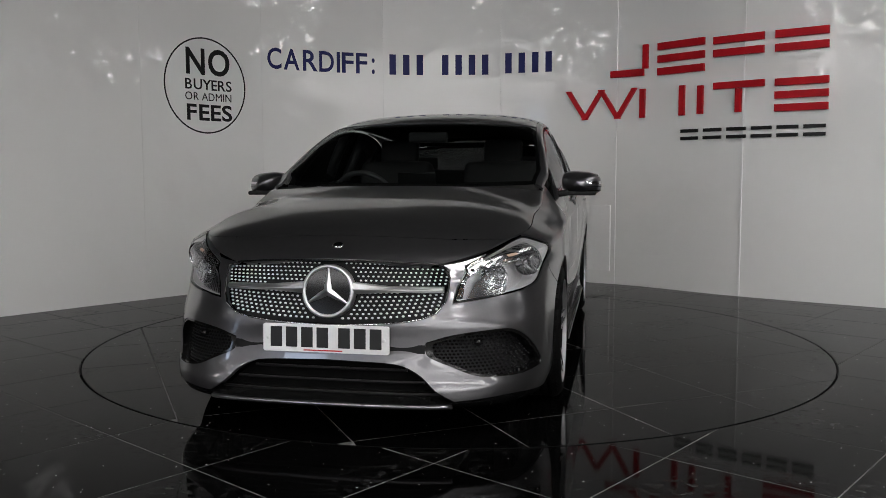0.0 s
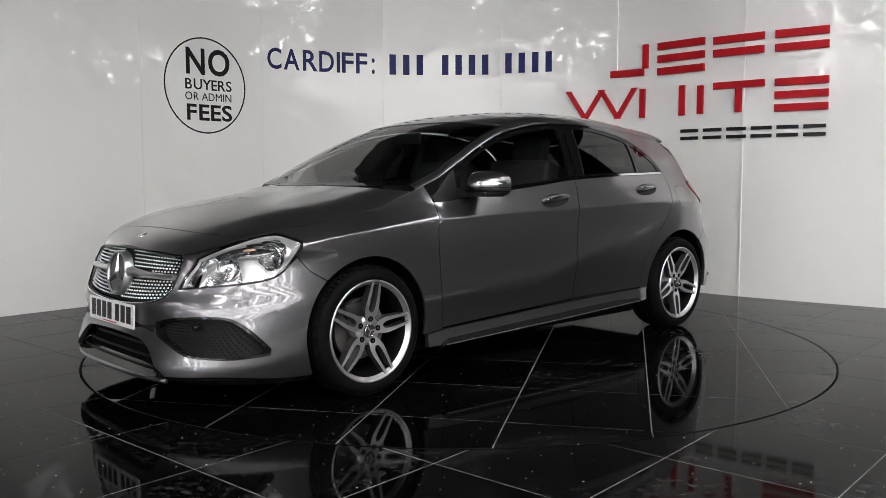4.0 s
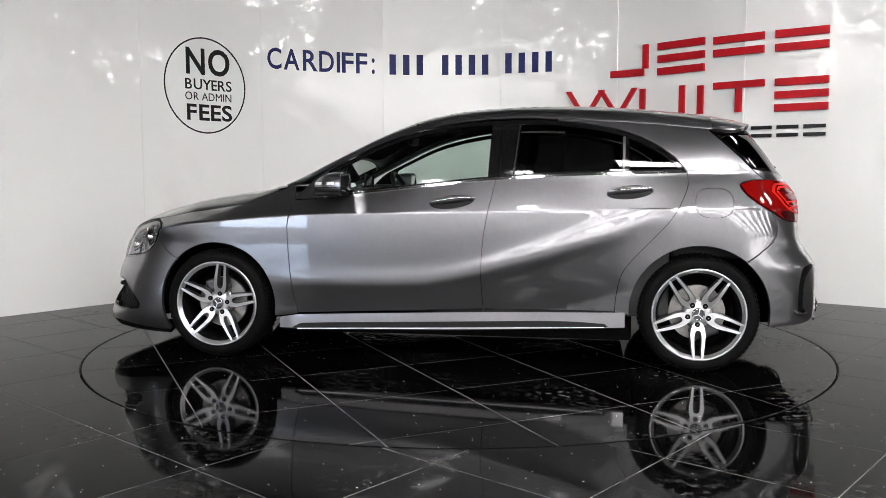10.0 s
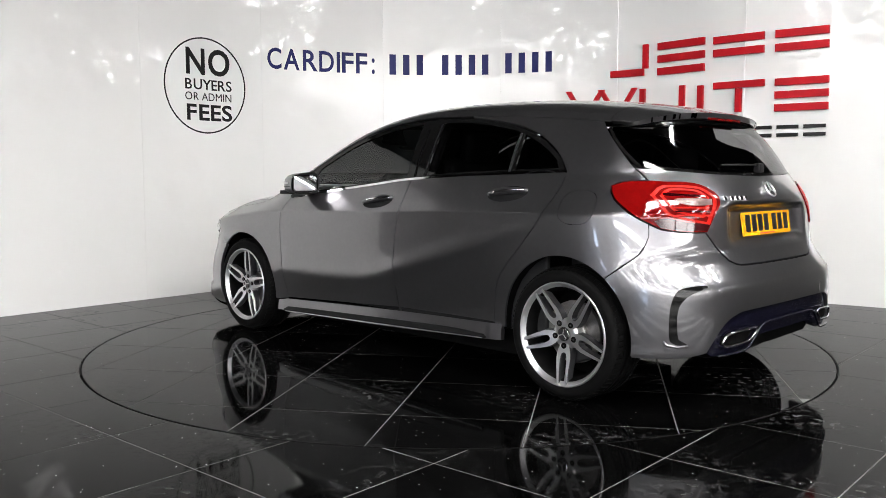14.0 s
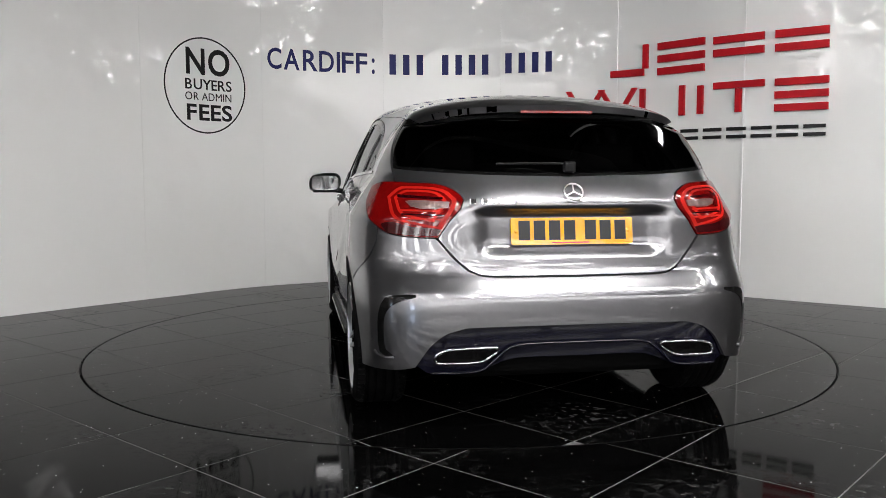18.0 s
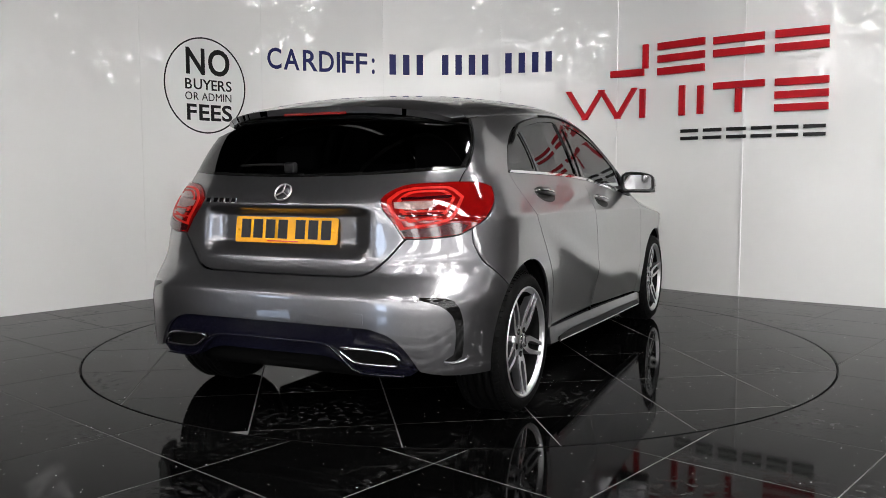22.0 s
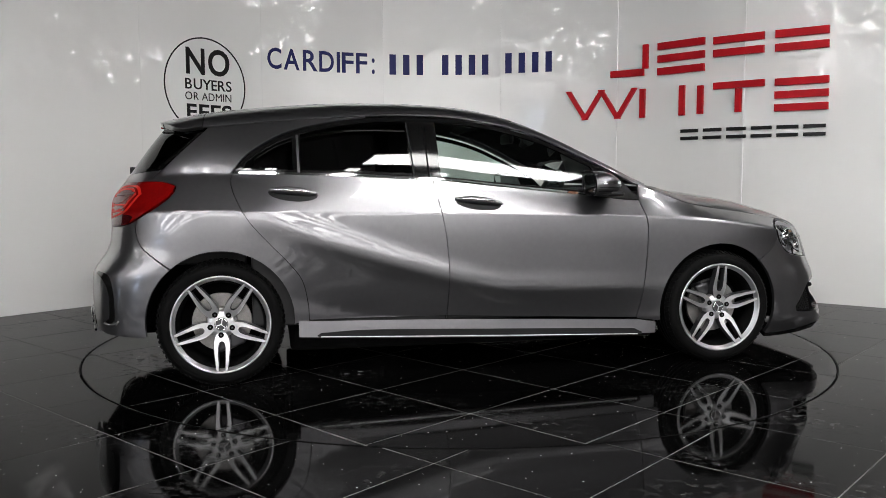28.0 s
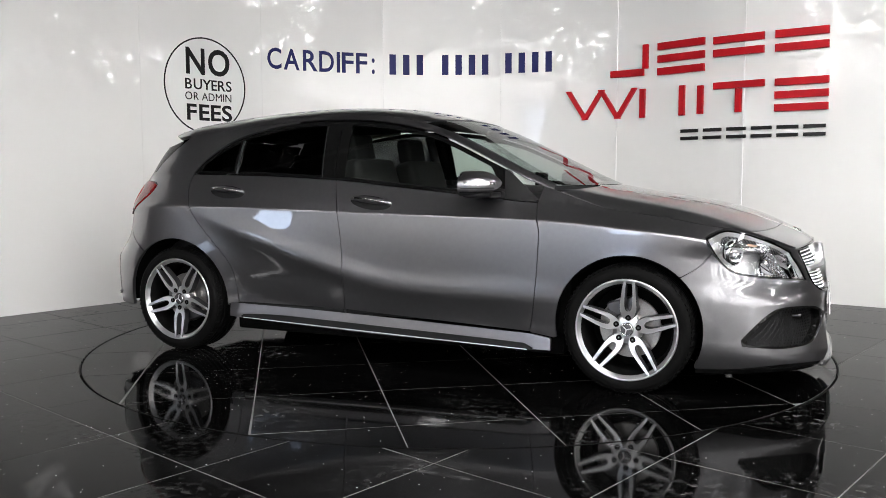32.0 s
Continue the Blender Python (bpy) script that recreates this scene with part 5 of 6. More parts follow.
    # grille: dark mesh, bright pins, two blades, round emblem
    back = panel("radiator_grille", skin, grille, BLACK_PLASTIC, car, step=0.03, lift=-0.035, thick=0.0, label="black grille with rows of bright pins")
    rim = [skin(q, z) + np.array((0.002, 0, 0)) for q, z in grille]
    part("grille_rim", tube(rim[::2], 0.0045, 6, closed=True), BLACK_GLOSS, back, smooth=True)
    part("grille_edge", tube([skin(q, z) + np.array((0.006, 0, 0)) for q, z in [p for p in grille if p[1] < 0.56]][::2], 0.0028, 6), CHROME, back, "thin bright lower edge", smooth=True)
    bm = bmesh.new()
    for row in range(15):
        for k in range(-24, 25):
            f = row / 14
            z = 0.694 - 0.0163 * row
            y = 0.0192 * (k + 0.5 * (row % 2)) * (1.0 + 0.02 * row)
            z = z - 0.012 * (y / 0.45) ** 2 * (1 - f) + 0.030 * (y / 0.45) ** 2 * f
            if abs(z - (0.600 - 0.005 * abs(y))) < 0.015 or (y * y + (z - 0.588) ** 2) < 0.116 ** 2:
                continue
            q = q_for(1, "y", abs(y) + 1e-4, z)
            if not in_poly(np.array([[q, z]]), half + [(QC, 0.458), (QC, 0.707)])[0] or not far_from(np.array([[q, z]]), half, 0.008)[0]:
                continue
            p = skin(q, z) - np.array((0.020, 0, 0))
            n = 8
            w = 0.0050 + 0.0014 * f
            a = [bm.verts.new((p[0], (-1 if y < 0 else 1) * p[1] + w * math.cos(2 * math.pi * j / n), p[2] + w * 0.72 * math.sin(2 * math.pi * j / n))) for j in range(n)]
            b = [bm.verts.new((v.co.x + 0.006, p[1] * (-1 if y < 0 else 1) + (v.co.y - p[1] * (-1 if y < 0 else 1)) * 0.7, p[2] + (v.co.z - p[2]) * 0.7)) for v in a]
            for j in range(n):
                bm.faces.new((a[j], a[(j + 1) % n], b[(j + 1) % n], b[j]))
            bm.faces.new(b)
    bmesh.ops.recalc_face_normals(bm, faces=bm.faces)
    o = part("pin_field", bm, PIN, back, "rows of small bright pins")
    o["kind"] = "stuff"
    for s in (1, -1):
        pts = []
        for k in range(13):
            y = 0.095 + (0.452 - 0.095) * k / 12
            z = 0.600 - 0.006 * (k / 12)
            p = skin(q_for(1, "y", y, z), z)
            pts.append((p[0] - 0.004, s * y, z, 0.024 - 0.0125 * min(k / 5, 1)))
        bm = bmesh.new()
        rings = [[bm.verts.new((x + a * 0.018, y, z + h * b)) for a, b in ((-1, -1), (0.5, -0.95), (1, -0.10), (1, 0.10), (0.5, 0.95), (-1, 1))] for x, y, z, h in pts]
        for ra, rb in zip(rings, rings[1:]):
            for j in range(6):
                bm.faces.new((ra[j], rb[j], rb[(j + 1) % 6], ra[(j + 1) % 6]))
        bm.faces.new(rings[0])
        bm.faces.new(rings[-1])
        bmesh.ops.recalc_face_normals(bm, faces=bm.faces)
        part("blade", bm, SILVER, back, "silver blade beside the emblem", smooth=False)
    cx = 2.196
    turn = Matrix.Translation((cx, 0, 0.588)) @ Matrix.Rotation(radians(-90), 4, "Z") @ Matrix.Rotation(radians(8), 4, "X")
    em = part("emblem_disc", lathe([(0.001, 0.004), (0.094, 0.004), (0.096, -0.03)], 48), BLACK_GLOSS, back, m=turn, label="round black emblem", smooth=False)
    part("emblem_ring", lathe([(0.091, -0.02), (0.092, 0.008), (0.099, 0.013), (0.107, 0.006), (0.108, -0.03)], 48), SILVER, back, "satin silver emblem ring", m=turn, smooth=True)
    for k in range(3):
        bm = bmesh.new()
        a = [bm.verts.new(v) for v in ((-0.016, 0.005, 0.008), (0.016, 0.005, 0.008), (0.0035, 0.007, 0.095), (-0.0035, 0.007, 0.095), (0, 0.016, 0.0), (0, 0.010, 0.095))]
        for f in ((0, 4, 5, 3), (4, 1, 2, 5), (3, 5, 2), (0, 1, 4)):
            bm.faces.new([a[i] for i in f])
        part("emblem_bar", bm, SILVER, back, "silver bar of the emblem", m=turn @ Matrix.Rotation(radians(120 * k), 4, "Y"))
    p = crown(2.07, 0.0)
    part("bonnet_badge", lathe([(0.001, 0.004), (0.017, 0.005), (0.022, 0.003), (0.023, -0.004)], 28), CHROME, car, "small round chrome badge", m=Matrix.Translation(p) @ Matrix.Rotation(radians(23), 4, "Y") @ Matrix.Rotation(radians(90), 4, "X"), smooth=True)
    return lamp


def build_headlamps(outline):
    for s in (0, 1):
        ln = outline if not s else mirror_line(outline, QC)
        sg = -1 if s else 1
        lens = panel("headlamp", skin, ln, LENS, car, step=0.025, lift=0.0, thick=0.0, label="clear headlamp with round reflectors")
        lens.visible_shadow = False
        panel("lamp_bezel", skin, ln, BLACK_GLOSS, lens, holes=[shrink(ln, 0.972)], step=0.02, lift=-0.003, thick=0.006, label="dark edge of the lamp")
        panel("lamp_wall", skin, ln, LAMP_SILVER, lens, holes=[shrink(ln, 0.965)], step=0.02, lift=-0.010, thick=0.08)
        panel("lamp_housing", skin, ln, LAMP_SILVER, lens, step=0.03, lift=-0.085, thick=0.0)
        up = fq(("y", 0.535, 0.672), ("y", 0.595, 0.706), ("y", 0.655, 0.742), ("x", 1.845, 0.768), ("x", 1.775, 0.775), ("x", 1.775, 0.735), ("x", 1.87, 0.715), ("y", 0.63, 0.680), ("y", 0.545, 0.642))
        up = loop(up + up[:1], step=0.02)
        up = up if not s else mirror_line(up, QC)
        panel("indicator_strip", skin, up, FLUTED, lens, step=0.02, lift=-0.022, thick=0.03, label="bright ribbed strip of the indicator")
        tip = fq(("x", 1.925, 0.731), ("x", 1.885, 0.739), ("x", 1.882, 0.731), ("x", 1.925, 0.722))
        tip = loop(tip + tip[:1], step=0.02)
        panel("indicator_bulb", skin, tip if not s else mirror_line(tip, QC), AMBER, lens, step=0.02, lift=-0.021, thick=0.006, label="amber indicator bulb")
        guide = fq(("y", 0.506, 0.560), ("y", 0.516, 0.602), ("y", 0.535, 0.665), ("y", 0.550, 0.662), ("y", 0.535, 0.602), ("y", 0.530, 0.562))
        guide = loop(guide + guide[:1], step=0.02)
        panel("light_guide", skin, guide if not s else mirror_line(guide, QC), REFLECTOR, lens, step=0.02, lift=-0.02, thick=0.03)
        for y, z, r, d in ((0.765, 0.680, 0.058, 0.03), (0.640, 0.638, 0.054, 0.03)):
            q = q_for(1, "y", y, z)
            p = skin(q, z)
            n = normals_of(skin, np.array([[q, z]]), -1)[0]
            n = (n + np.array((1.2, 0, 0.0)))
            n = n / np.linalg.norm(n)
            p = p - n * d
            nv = Vector((n[0], sg * n[1], n[2]))
            m = Matrix.Translation((p[0], sg * p[1], p[2])) @ nv.to_track_quat("Y", "Z").to_matrix().to_4x4()
            part("reflector", lathe([(r, 0.0), (r * 0.92, -0.014), (r * 0.62, -0.036), (r * 0.25, -0.048), (0.001, -0.050)], 28), FLUTED, lens, "round bright reflector", m=m, smooth=True)
            part("reflector_ring", lathe([(r * 1.06, -0.03), (r * 1.06, 0.002), (r, 0.003), (r * 0.98, -0.004)], 28), CHROME, lens, m=m, smooth=True)
            part("bulb_cap", lathe([(0.001, -0.012), (0.013, -0.014), (0.014, -0.045)], 16), CHROME, lens, m=m, smooth=True)
        step = fq(("y", 0.55, 0.556), ("y", 0.60, 0.640), ("x", 1.96, 0.655), ("x", 1.96, 0.578))
        step = loop(step + step[:1], step=0.02)
        panel("lamp_shelf", skin, step if not s else mirror_line(step, QC), FLUTED, lens, step=0.02, lift=-0.045, thick=0.02, label="faceted bright reflector")


def number_plate(name, pos, tilt, facing, material, label):
    plate = part(name, prism(rrect(0.52, 0.111, 0.009), 0.006, 0.001), material, car, label, m=Matrix.Translation(pos) @ Matrix.Rotation(radians(facing), 4, "Z") @ Matrix.Rotation(radians(tilt), 4, "X"))
    for x in (-0.196, -0.132, -0.068, -0.004, 0.085, 0.149, 0.213):
        part("bar", prism([(x - 0.024, -0.040), (x + 0.024, -0.040), (x + 0.024, 0.040), (x - 0.024, 0.040)], 0.001), INK, plate, "black bar", m=Matrix.Translation((-0.008, -0.0012, 0.004)))
    part("maker_line", prism([(-0.09, -0.0025), (0.07, -0.0025), (0.07, 0.0025), (-0.09, 0.0025)], 0.001), RED_INK, plate, "thin red line", m=Matrix.Translation((0, -0.0012, -0.047)))
    for x in (-0.238, 0.238):
        part("screw_cap", lathe([(0.001, -0.002), (0.007, -0.0015), (0.008, 0.0)], 14), PLATE_WHITE if material is PLATE_WHITE else PLATE_YELLOW, plate, m=Matrix.Translation((x, -0.0005, 0)), smooth=True)
    return plate


def hatch_sheet(q, z):
    p = skin(q, z)
    ay = np.abs(p[..., 1])
    s = np.clip((0.435 - ay) / 0.11, 0, 1)
    s = s * s * (3 - 2 * s)
    g = np.clip((np.asarray(z) - 0.700) / 0.075, 0, 1)
    g = g * g * (3 - 2 * g) * np.clip((0.913 - np.asarray(z)) / 0.024, 0, 1)
    p[..., 0] = p[..., 0] + 0.040 * s * g
    return p


def build_rear():
    def both_ways(line):
        return line + [(2 * QR - q, z) for q, z in line[::-1]]
    bottom = smooth_line(rq(("y", 0.004, 0.641), ("y", 0.25, 0.643), ("y", 0.398, 0.650), ("y", 0.469, 0.694), ("y", 0.553, 0.789)), 0.025)
    lampside = smooth_line(rq(("y", 0.549, 0.796), ("y", 0.461, 0.911), ("y", 0.448, 0.945), ("y", 0.479, 0.983), ("y", 0.55, 1.011), ("y", 0.66, 1.017), ("x", -1.692, 1.022)), 0.025)
    upper = smooth_line(rq(("x", -1.672, 1.040), ("x", -1.628, 1.076)), 0.025) + smooth_line(rq(("x", -1.636, 1.075), ("y", 0.61, 1.062), ("y", 0.35, 1.046), ("y", 0.004, 1.038)), 0.025)[1:]
    hatch = both_ways(bottom + lampside + upper)
    clean = [hatch[0]]
    for p in hatch[1:]:
        if math.dist(p, clean[-1]) > 0.005:
            clean.append(p)
    lines = [[(q, z) for q in np.linspace(QR - 0.42, QR + 0.42, 43)] for z in (0.889, 0.897, 0.905, 0.913, 0.7, 0.72)]
    panel("tailgate", hatch_sheet, clean, PAINT, car, step=0.02, thick=0.015, ridges=lines)
    # rear window with black side panels
    edge = smooth_line(rq(("y", 0.004, 1.042), ("y", 0.35, 1.050), ("y", 0.61, 1.066), ("x", -1.636, 1.079)), 0.03)
    side = smooth_line(rq(("x", -1.634, 1.082), ("x", -1.566, 1.142), ("x", -1.480, 1.224), ("x", -1.440, 1.266)), 0.03)
    full = both_ways(edge + side + rq(("y", 0.46, 1.292), ("y", 0.3, 1.306), ("y", 0.004, 1.314)))
    pane_half = smooth_line(rq(("y", 0.004, 1.052), ("y", 0.35, 1.060), ("y", 0.60, 1.078), ("x", -1.648, 1.084)), 0.03) + smooth_line(rq(("x", -1.640, 1.094), ("x", -1.580, 1.146), ("x", -1.498, 1.222), ("x", -1.455, 1.268)), 0.03) + rq(("y", 0.42, 1.280), ("y", 0.3, 1.290), ("y", 0.004, 1.296))
    pane = both_ways(pane_half)
    panel("tailgate_surround", skin, full, BLACK_GLOSS, car, holes=[pane], step=0.035, lift=-0.002, thick=0.01)
    o = panel("tailgate_window", skin, pane, GLASS_DARK, car, step=0.04, lift=-0.003, thick=0.0, label="dark rear window")
    o.visible_shadow = False
    wip = part("rear_wiper", tube([(-1.868, 0.0, 1.090), (-1.855, 0.06, 1.092), (-1.838, 0.16, 1.093), (-1.825, 0.30, 1.090)], 0.0055, 6), BLACK_PLASTIC, car, "black rear wiper")
    part("wiper_pivot", boxm((-1.868, 0.0, 1.078), (0.035, 0.05, 0.045), 0.010, 3), BLACK_PLASTIC, wip)
    # bumper
    left = smooth_line(rq(("y", 0.004, 0.634), ("y", 0.25, 0.636), ("y", 0.402, 0.643), ("y", 0.475, 0.688), ("y", 0.560, 0.784)), 0.025)
    left += smooth_line(rq(("y", 0.566, 0.789), ("y", 0.66, 0.792), ("x", -1.785, 0.806), ("x", -1.747, 0.828)), 0.025)
    left += smooth_line(rq(("x", -1.752, 0.775), ("x", -1.728, 0.704), ("x", -1.664, 0.647), ("x", -1.592, 0.593)), 0.025)
    left += [q_back(x, z) for x, z in arch(HUB_R, 131.5, 189, 0.362, 12)]
    left += smooth_line(rq(("x", -1.712, 0.254), ("x", -1.80, 0.258), ("y", 0.733, 0.266), ("y", 0.660, 0.282)), 0.025)
    left += smooth_line(rq(("y", 0.655, 0.290), ("y", 0.598, 0.375), ("y", 0.534, 0.424), ("y", 0.464, 0.444), ("y", 0.25, 0.448), ("y", 0.004, 0.448)), 0.025)
    out = [left[0]]
    for p in left[1:]:
        if math.dist(p, out[-1]) > 0.006:
            out.append(p)
    panel("rear_bumper", skin, both_ways(out), PAINT, car, step=0.025, thick=0.02, ridges=[[(q, 0.552) for q in np.linspace(QR - 0.8, QR + 0.8, 60)]])
    low = smooth_line(rq(("y", 0.004, 0.452), ("y", 0.25, 0.452), ("y", 0.464, 0.449), ("y", 0.538, 0.430), ("y", 0.602, 0.380), ("y", 0.662, 0.288), ("y", 0.62, 0.258)), 0.03)
    low += smooth_line(rq(("y", 0.605, 0.256), ("y", 0.42, 0.262), ("y", 0.36, 0.285), ("y", 0.27, 0.318), ("y", 0.004, 0.320)), 0.03)
    diff = panel("diffuser", skin, both_ways(low), PAINT_DARK, car, step=0.03, lift=-0.014, thick=0.05, label="gloss blue-black diffuser")
    belowd = both_ways(rq(("y", 0.004, 0.325), ("y", 0.40, 0.325), ("y", 0.42, 0.27), ("y", 0.38, 0.235), ("y", 0.004, 0.230)))
    panel("diffuser_base", skin, belowd, UNDER, car, step=0.04, lift=-0.06, thick=0.05)
    trim = [skin(q_for(-1, "y", y, z), z) + np.array((-0.004, 0, 0)) for y, z in smooth_line([(0.60, 0.262), (0.42, 0.270), (0.37, 0.300), (0.31, 0.352), (0.26, 0.374), (0.12, 0.378), (0.001, 0.378)], 0.02)]
    part("diffuser_line", tube(trim + [p * (1, -1, 1) for p in trim[::-1]], 0.0055, 8), PAINT_DARK, diff, smooth=True)
    for s in (1, -1):
        ring = smooth_line([(0.588, 0.318), (0.578, 0.340), (0.535, 0.358), (0.440, 0.365), (0.345, 0.366), (0.338, 0.355), (0.370, 0.330), (0.408, 0.311), (0.50, 0.305), (0.578, 0.305), (0.588, 0.318)], 0.012)[:-1]
        pts = [skin(q_for(-1, "y", y, z), z) + np.array((-0.008, 0, 0)) for y, z in ring]
        part("exhaust_trim", tube([p * (1, s, 1) for p in pts], 0.0058, 8, closed=True), CHROME, diff, "chrome exhaust surround", smooth=True)
        ln = [(q_for(-1, "y", y, z), z) for y, z in ring]
        # black sheet inside the chrome ring puts in the shade of its hollow
        panel("exhaust_opening", skin, ln, UNDER, diff, step=0.03, lift=-0.010, thick=0.0, mirror=s < 0)
        vent = rq(("y", 0.655, 0.572), ("y", 0.72, 0.569), ("x", -1.884, 0.555), ("x", -1.866, 0.50), ("x", -1.860, 0.43), ("x", -1.862, 0.335), ("y", 0.755, 0.318), ("y", 0.735, 0.320), ("x", -1.890, 0.345), ("x", -1.886, 0.44), ("x", -1.897, 0.50), ("y", 0.725, 0.540), ("y", 0.655, 0.562))
        v = loop(vent + vent[:1], step=0.02)
        o = panel("corner_vent", skin, v, BLACK_GLOSS, car, step=0.02, lift=0.0015, thick=0.004, mirror=s < 0, label="black slit at the bumper's corner")
        p = [skin(q_for(-1, "x", x, z), z) + np.array((-0.003, 0.003, 0)) for x, z in ((-1.838, 0.335), (-1.85, 0.319), (-1.885, 0.312), (-1.915, 0.318))]
        part("vent_lip", tube([a * (1, s, 1) for a in p], 0.006, 8), PAINT, o, smooth=True)
    eye = [(2 * QR - q_for(-1, "y", 0.41 + u, 0.478 + w), 0.478 + w) for u, w in rrect(0.056, 0.050, 0.010)]
    panel("towing_cover", skin, loop(eye + eye[:1], step=0.02), PAINT, car, step=0.02, lift=0.002, thick=0.004, label="small square cover in the bumper")
    # tail lamps
    outline = loop(*TAIL_OUT, step=0.02)
    for s in (False, True):
        lampo = panel("tail_lamp", skin, outline, RED_LENS, car, step=0.025, lift=0.006, thick=0.02, mirror=s, label="red tail lamp wrapping round the corner")
        inner = rq(("y", 0.540, 0.826), ("y", 0.490, 0.905), ("y", 0.478, 0.945), ("y", 0.505, 0.973), ("y", 0.56, 0.992), ("y", 0.68, 0.996), ("x", -1.73, 0.985), ("x", -1.72, 0.955), ("x", -1.745, 0.93), ("x", -1.77, 0.90), ("x", -1.80, 0.868), ("y", 0.66, 0.848))
        panel("light_guide", skin, loop(inner + inner[:1], step=0.02), RED_BRIGHT, lampo, holes=[shrink(loop(inner + inner[:1], step=0.02), 0.88)], step=0.02, lift=0.0075, thick=0.003, mirror=s, label="bright red band in the lamp")
        ring = loop(inner + inner[:1], step=0.02)
        panel("light_guide", skin, shrink(ring, 0.74, 0.004), RED_BRIGHT, lampo, holes=[shrink(ring, 0.64, 0.004)], step=0.02, lift=0.0078, thick=0.003, mirror=s, label="bright red band in the lamp")
        clear = rq(("y", 0.505, 0.935), ("y", 0.62, 0.940), ("y", 0.672, 0.936), ("y", 0.655, 0.917), ("y", 0.62, 0.908), ("y", 0.512, 0.912))
        panel("clear_window", skin, loop(clear + clear[:1], step=0.02), CLEAR_LAMP, lampo, step=0.02, lift=0.0085, thick=0.003, mirror=s, label="smoky clear strip")
        dark = rq(("y", 0.556, 0.800), ("y", 0.540, 0.825), ("y", 0.66, 0.838), ("x", -1.80, 0.855), ("x", -1.76, 0.845), ("x", -1.782, 0.815), ("y", 0.66, 0.802))
        panel("lower_lens", skin, loop(dark + dark[:1], step=0.02), RED_DARK, lampo, step=0.02, lift=0.0078, thick=0.003, mirror=s, label="dark red lower lens")
        for z0 in (0.862, 0.879, 0.895):
            fin = rq(("y", 0.535, z0), ("y", 0.62, z0 + 0.002), ("y", 0.69, z0 + 0.003), ("y", 0.69, z0 + 0.009), ("y", 0.62, z0 + 0.008), ("y", 0.530, z0 + 0.006))
            panel("lamp_fin", skin, loop(fin + fin[:1], step=0.02), RED_BRIGHT if z0 != 0.879 else RED_DARK, lampo, step=0.02, lift=0.0082, thick=0.003, mirror=s)
        dark2 = rq(("y", 0.53, 0.952), ("y", 0.66, 0.960), ("x", -1.755, 0.963), ("x", -1.76, 0.953), ("y", 0.66, 0.949), ("y", 0.53, 0.944))
        panel("dark_band", skin, loop(dark2 + dark2[:1], step=0.02), RED_DARK, lampo, step=0.02, lift=0.0082, thick=0.003, mirror=s)
    # emblem, model bars
    m = Matrix.Translation((-1.925, 0, 0.975)) @ Matrix.Rotation(radians(90), 4, "Z") @ Matrix.Rotation(radians(32), 4, "X")
    badge = part("tailgate_emblem", lathe([(0.036, 0.0), (0.037, 0.006), (0.0405, 0.007), (0.042, 0.0)], 36), SILVER, car, "bright ring emblem", m=m, smooth=True)
    for k in range(3):
        part("emblem_bar", boxm((0, 0.004, 0.018), (0.0055, 0.005, 0.036), 0.001), SILVER, badge, m=Matrix.Rotation(radians(120 * k), 4, "Y"))
    for k in range(5):
        y = 0.415 - 0.036 * k - (0.012 if k else 0)
        p = skin(q_for(-1, "y", y, 0.939), 0.939)
        part("model_bar", boxm((0, 0, 0), (0.006, 0.024, 0.022), 0.002), CHROME, car, "small chrome bar", m=Matrix.Translation((p[0] - 0.002, y, 0.939)) @ Matrix.Rotation(radians(22), 4, "Y"))


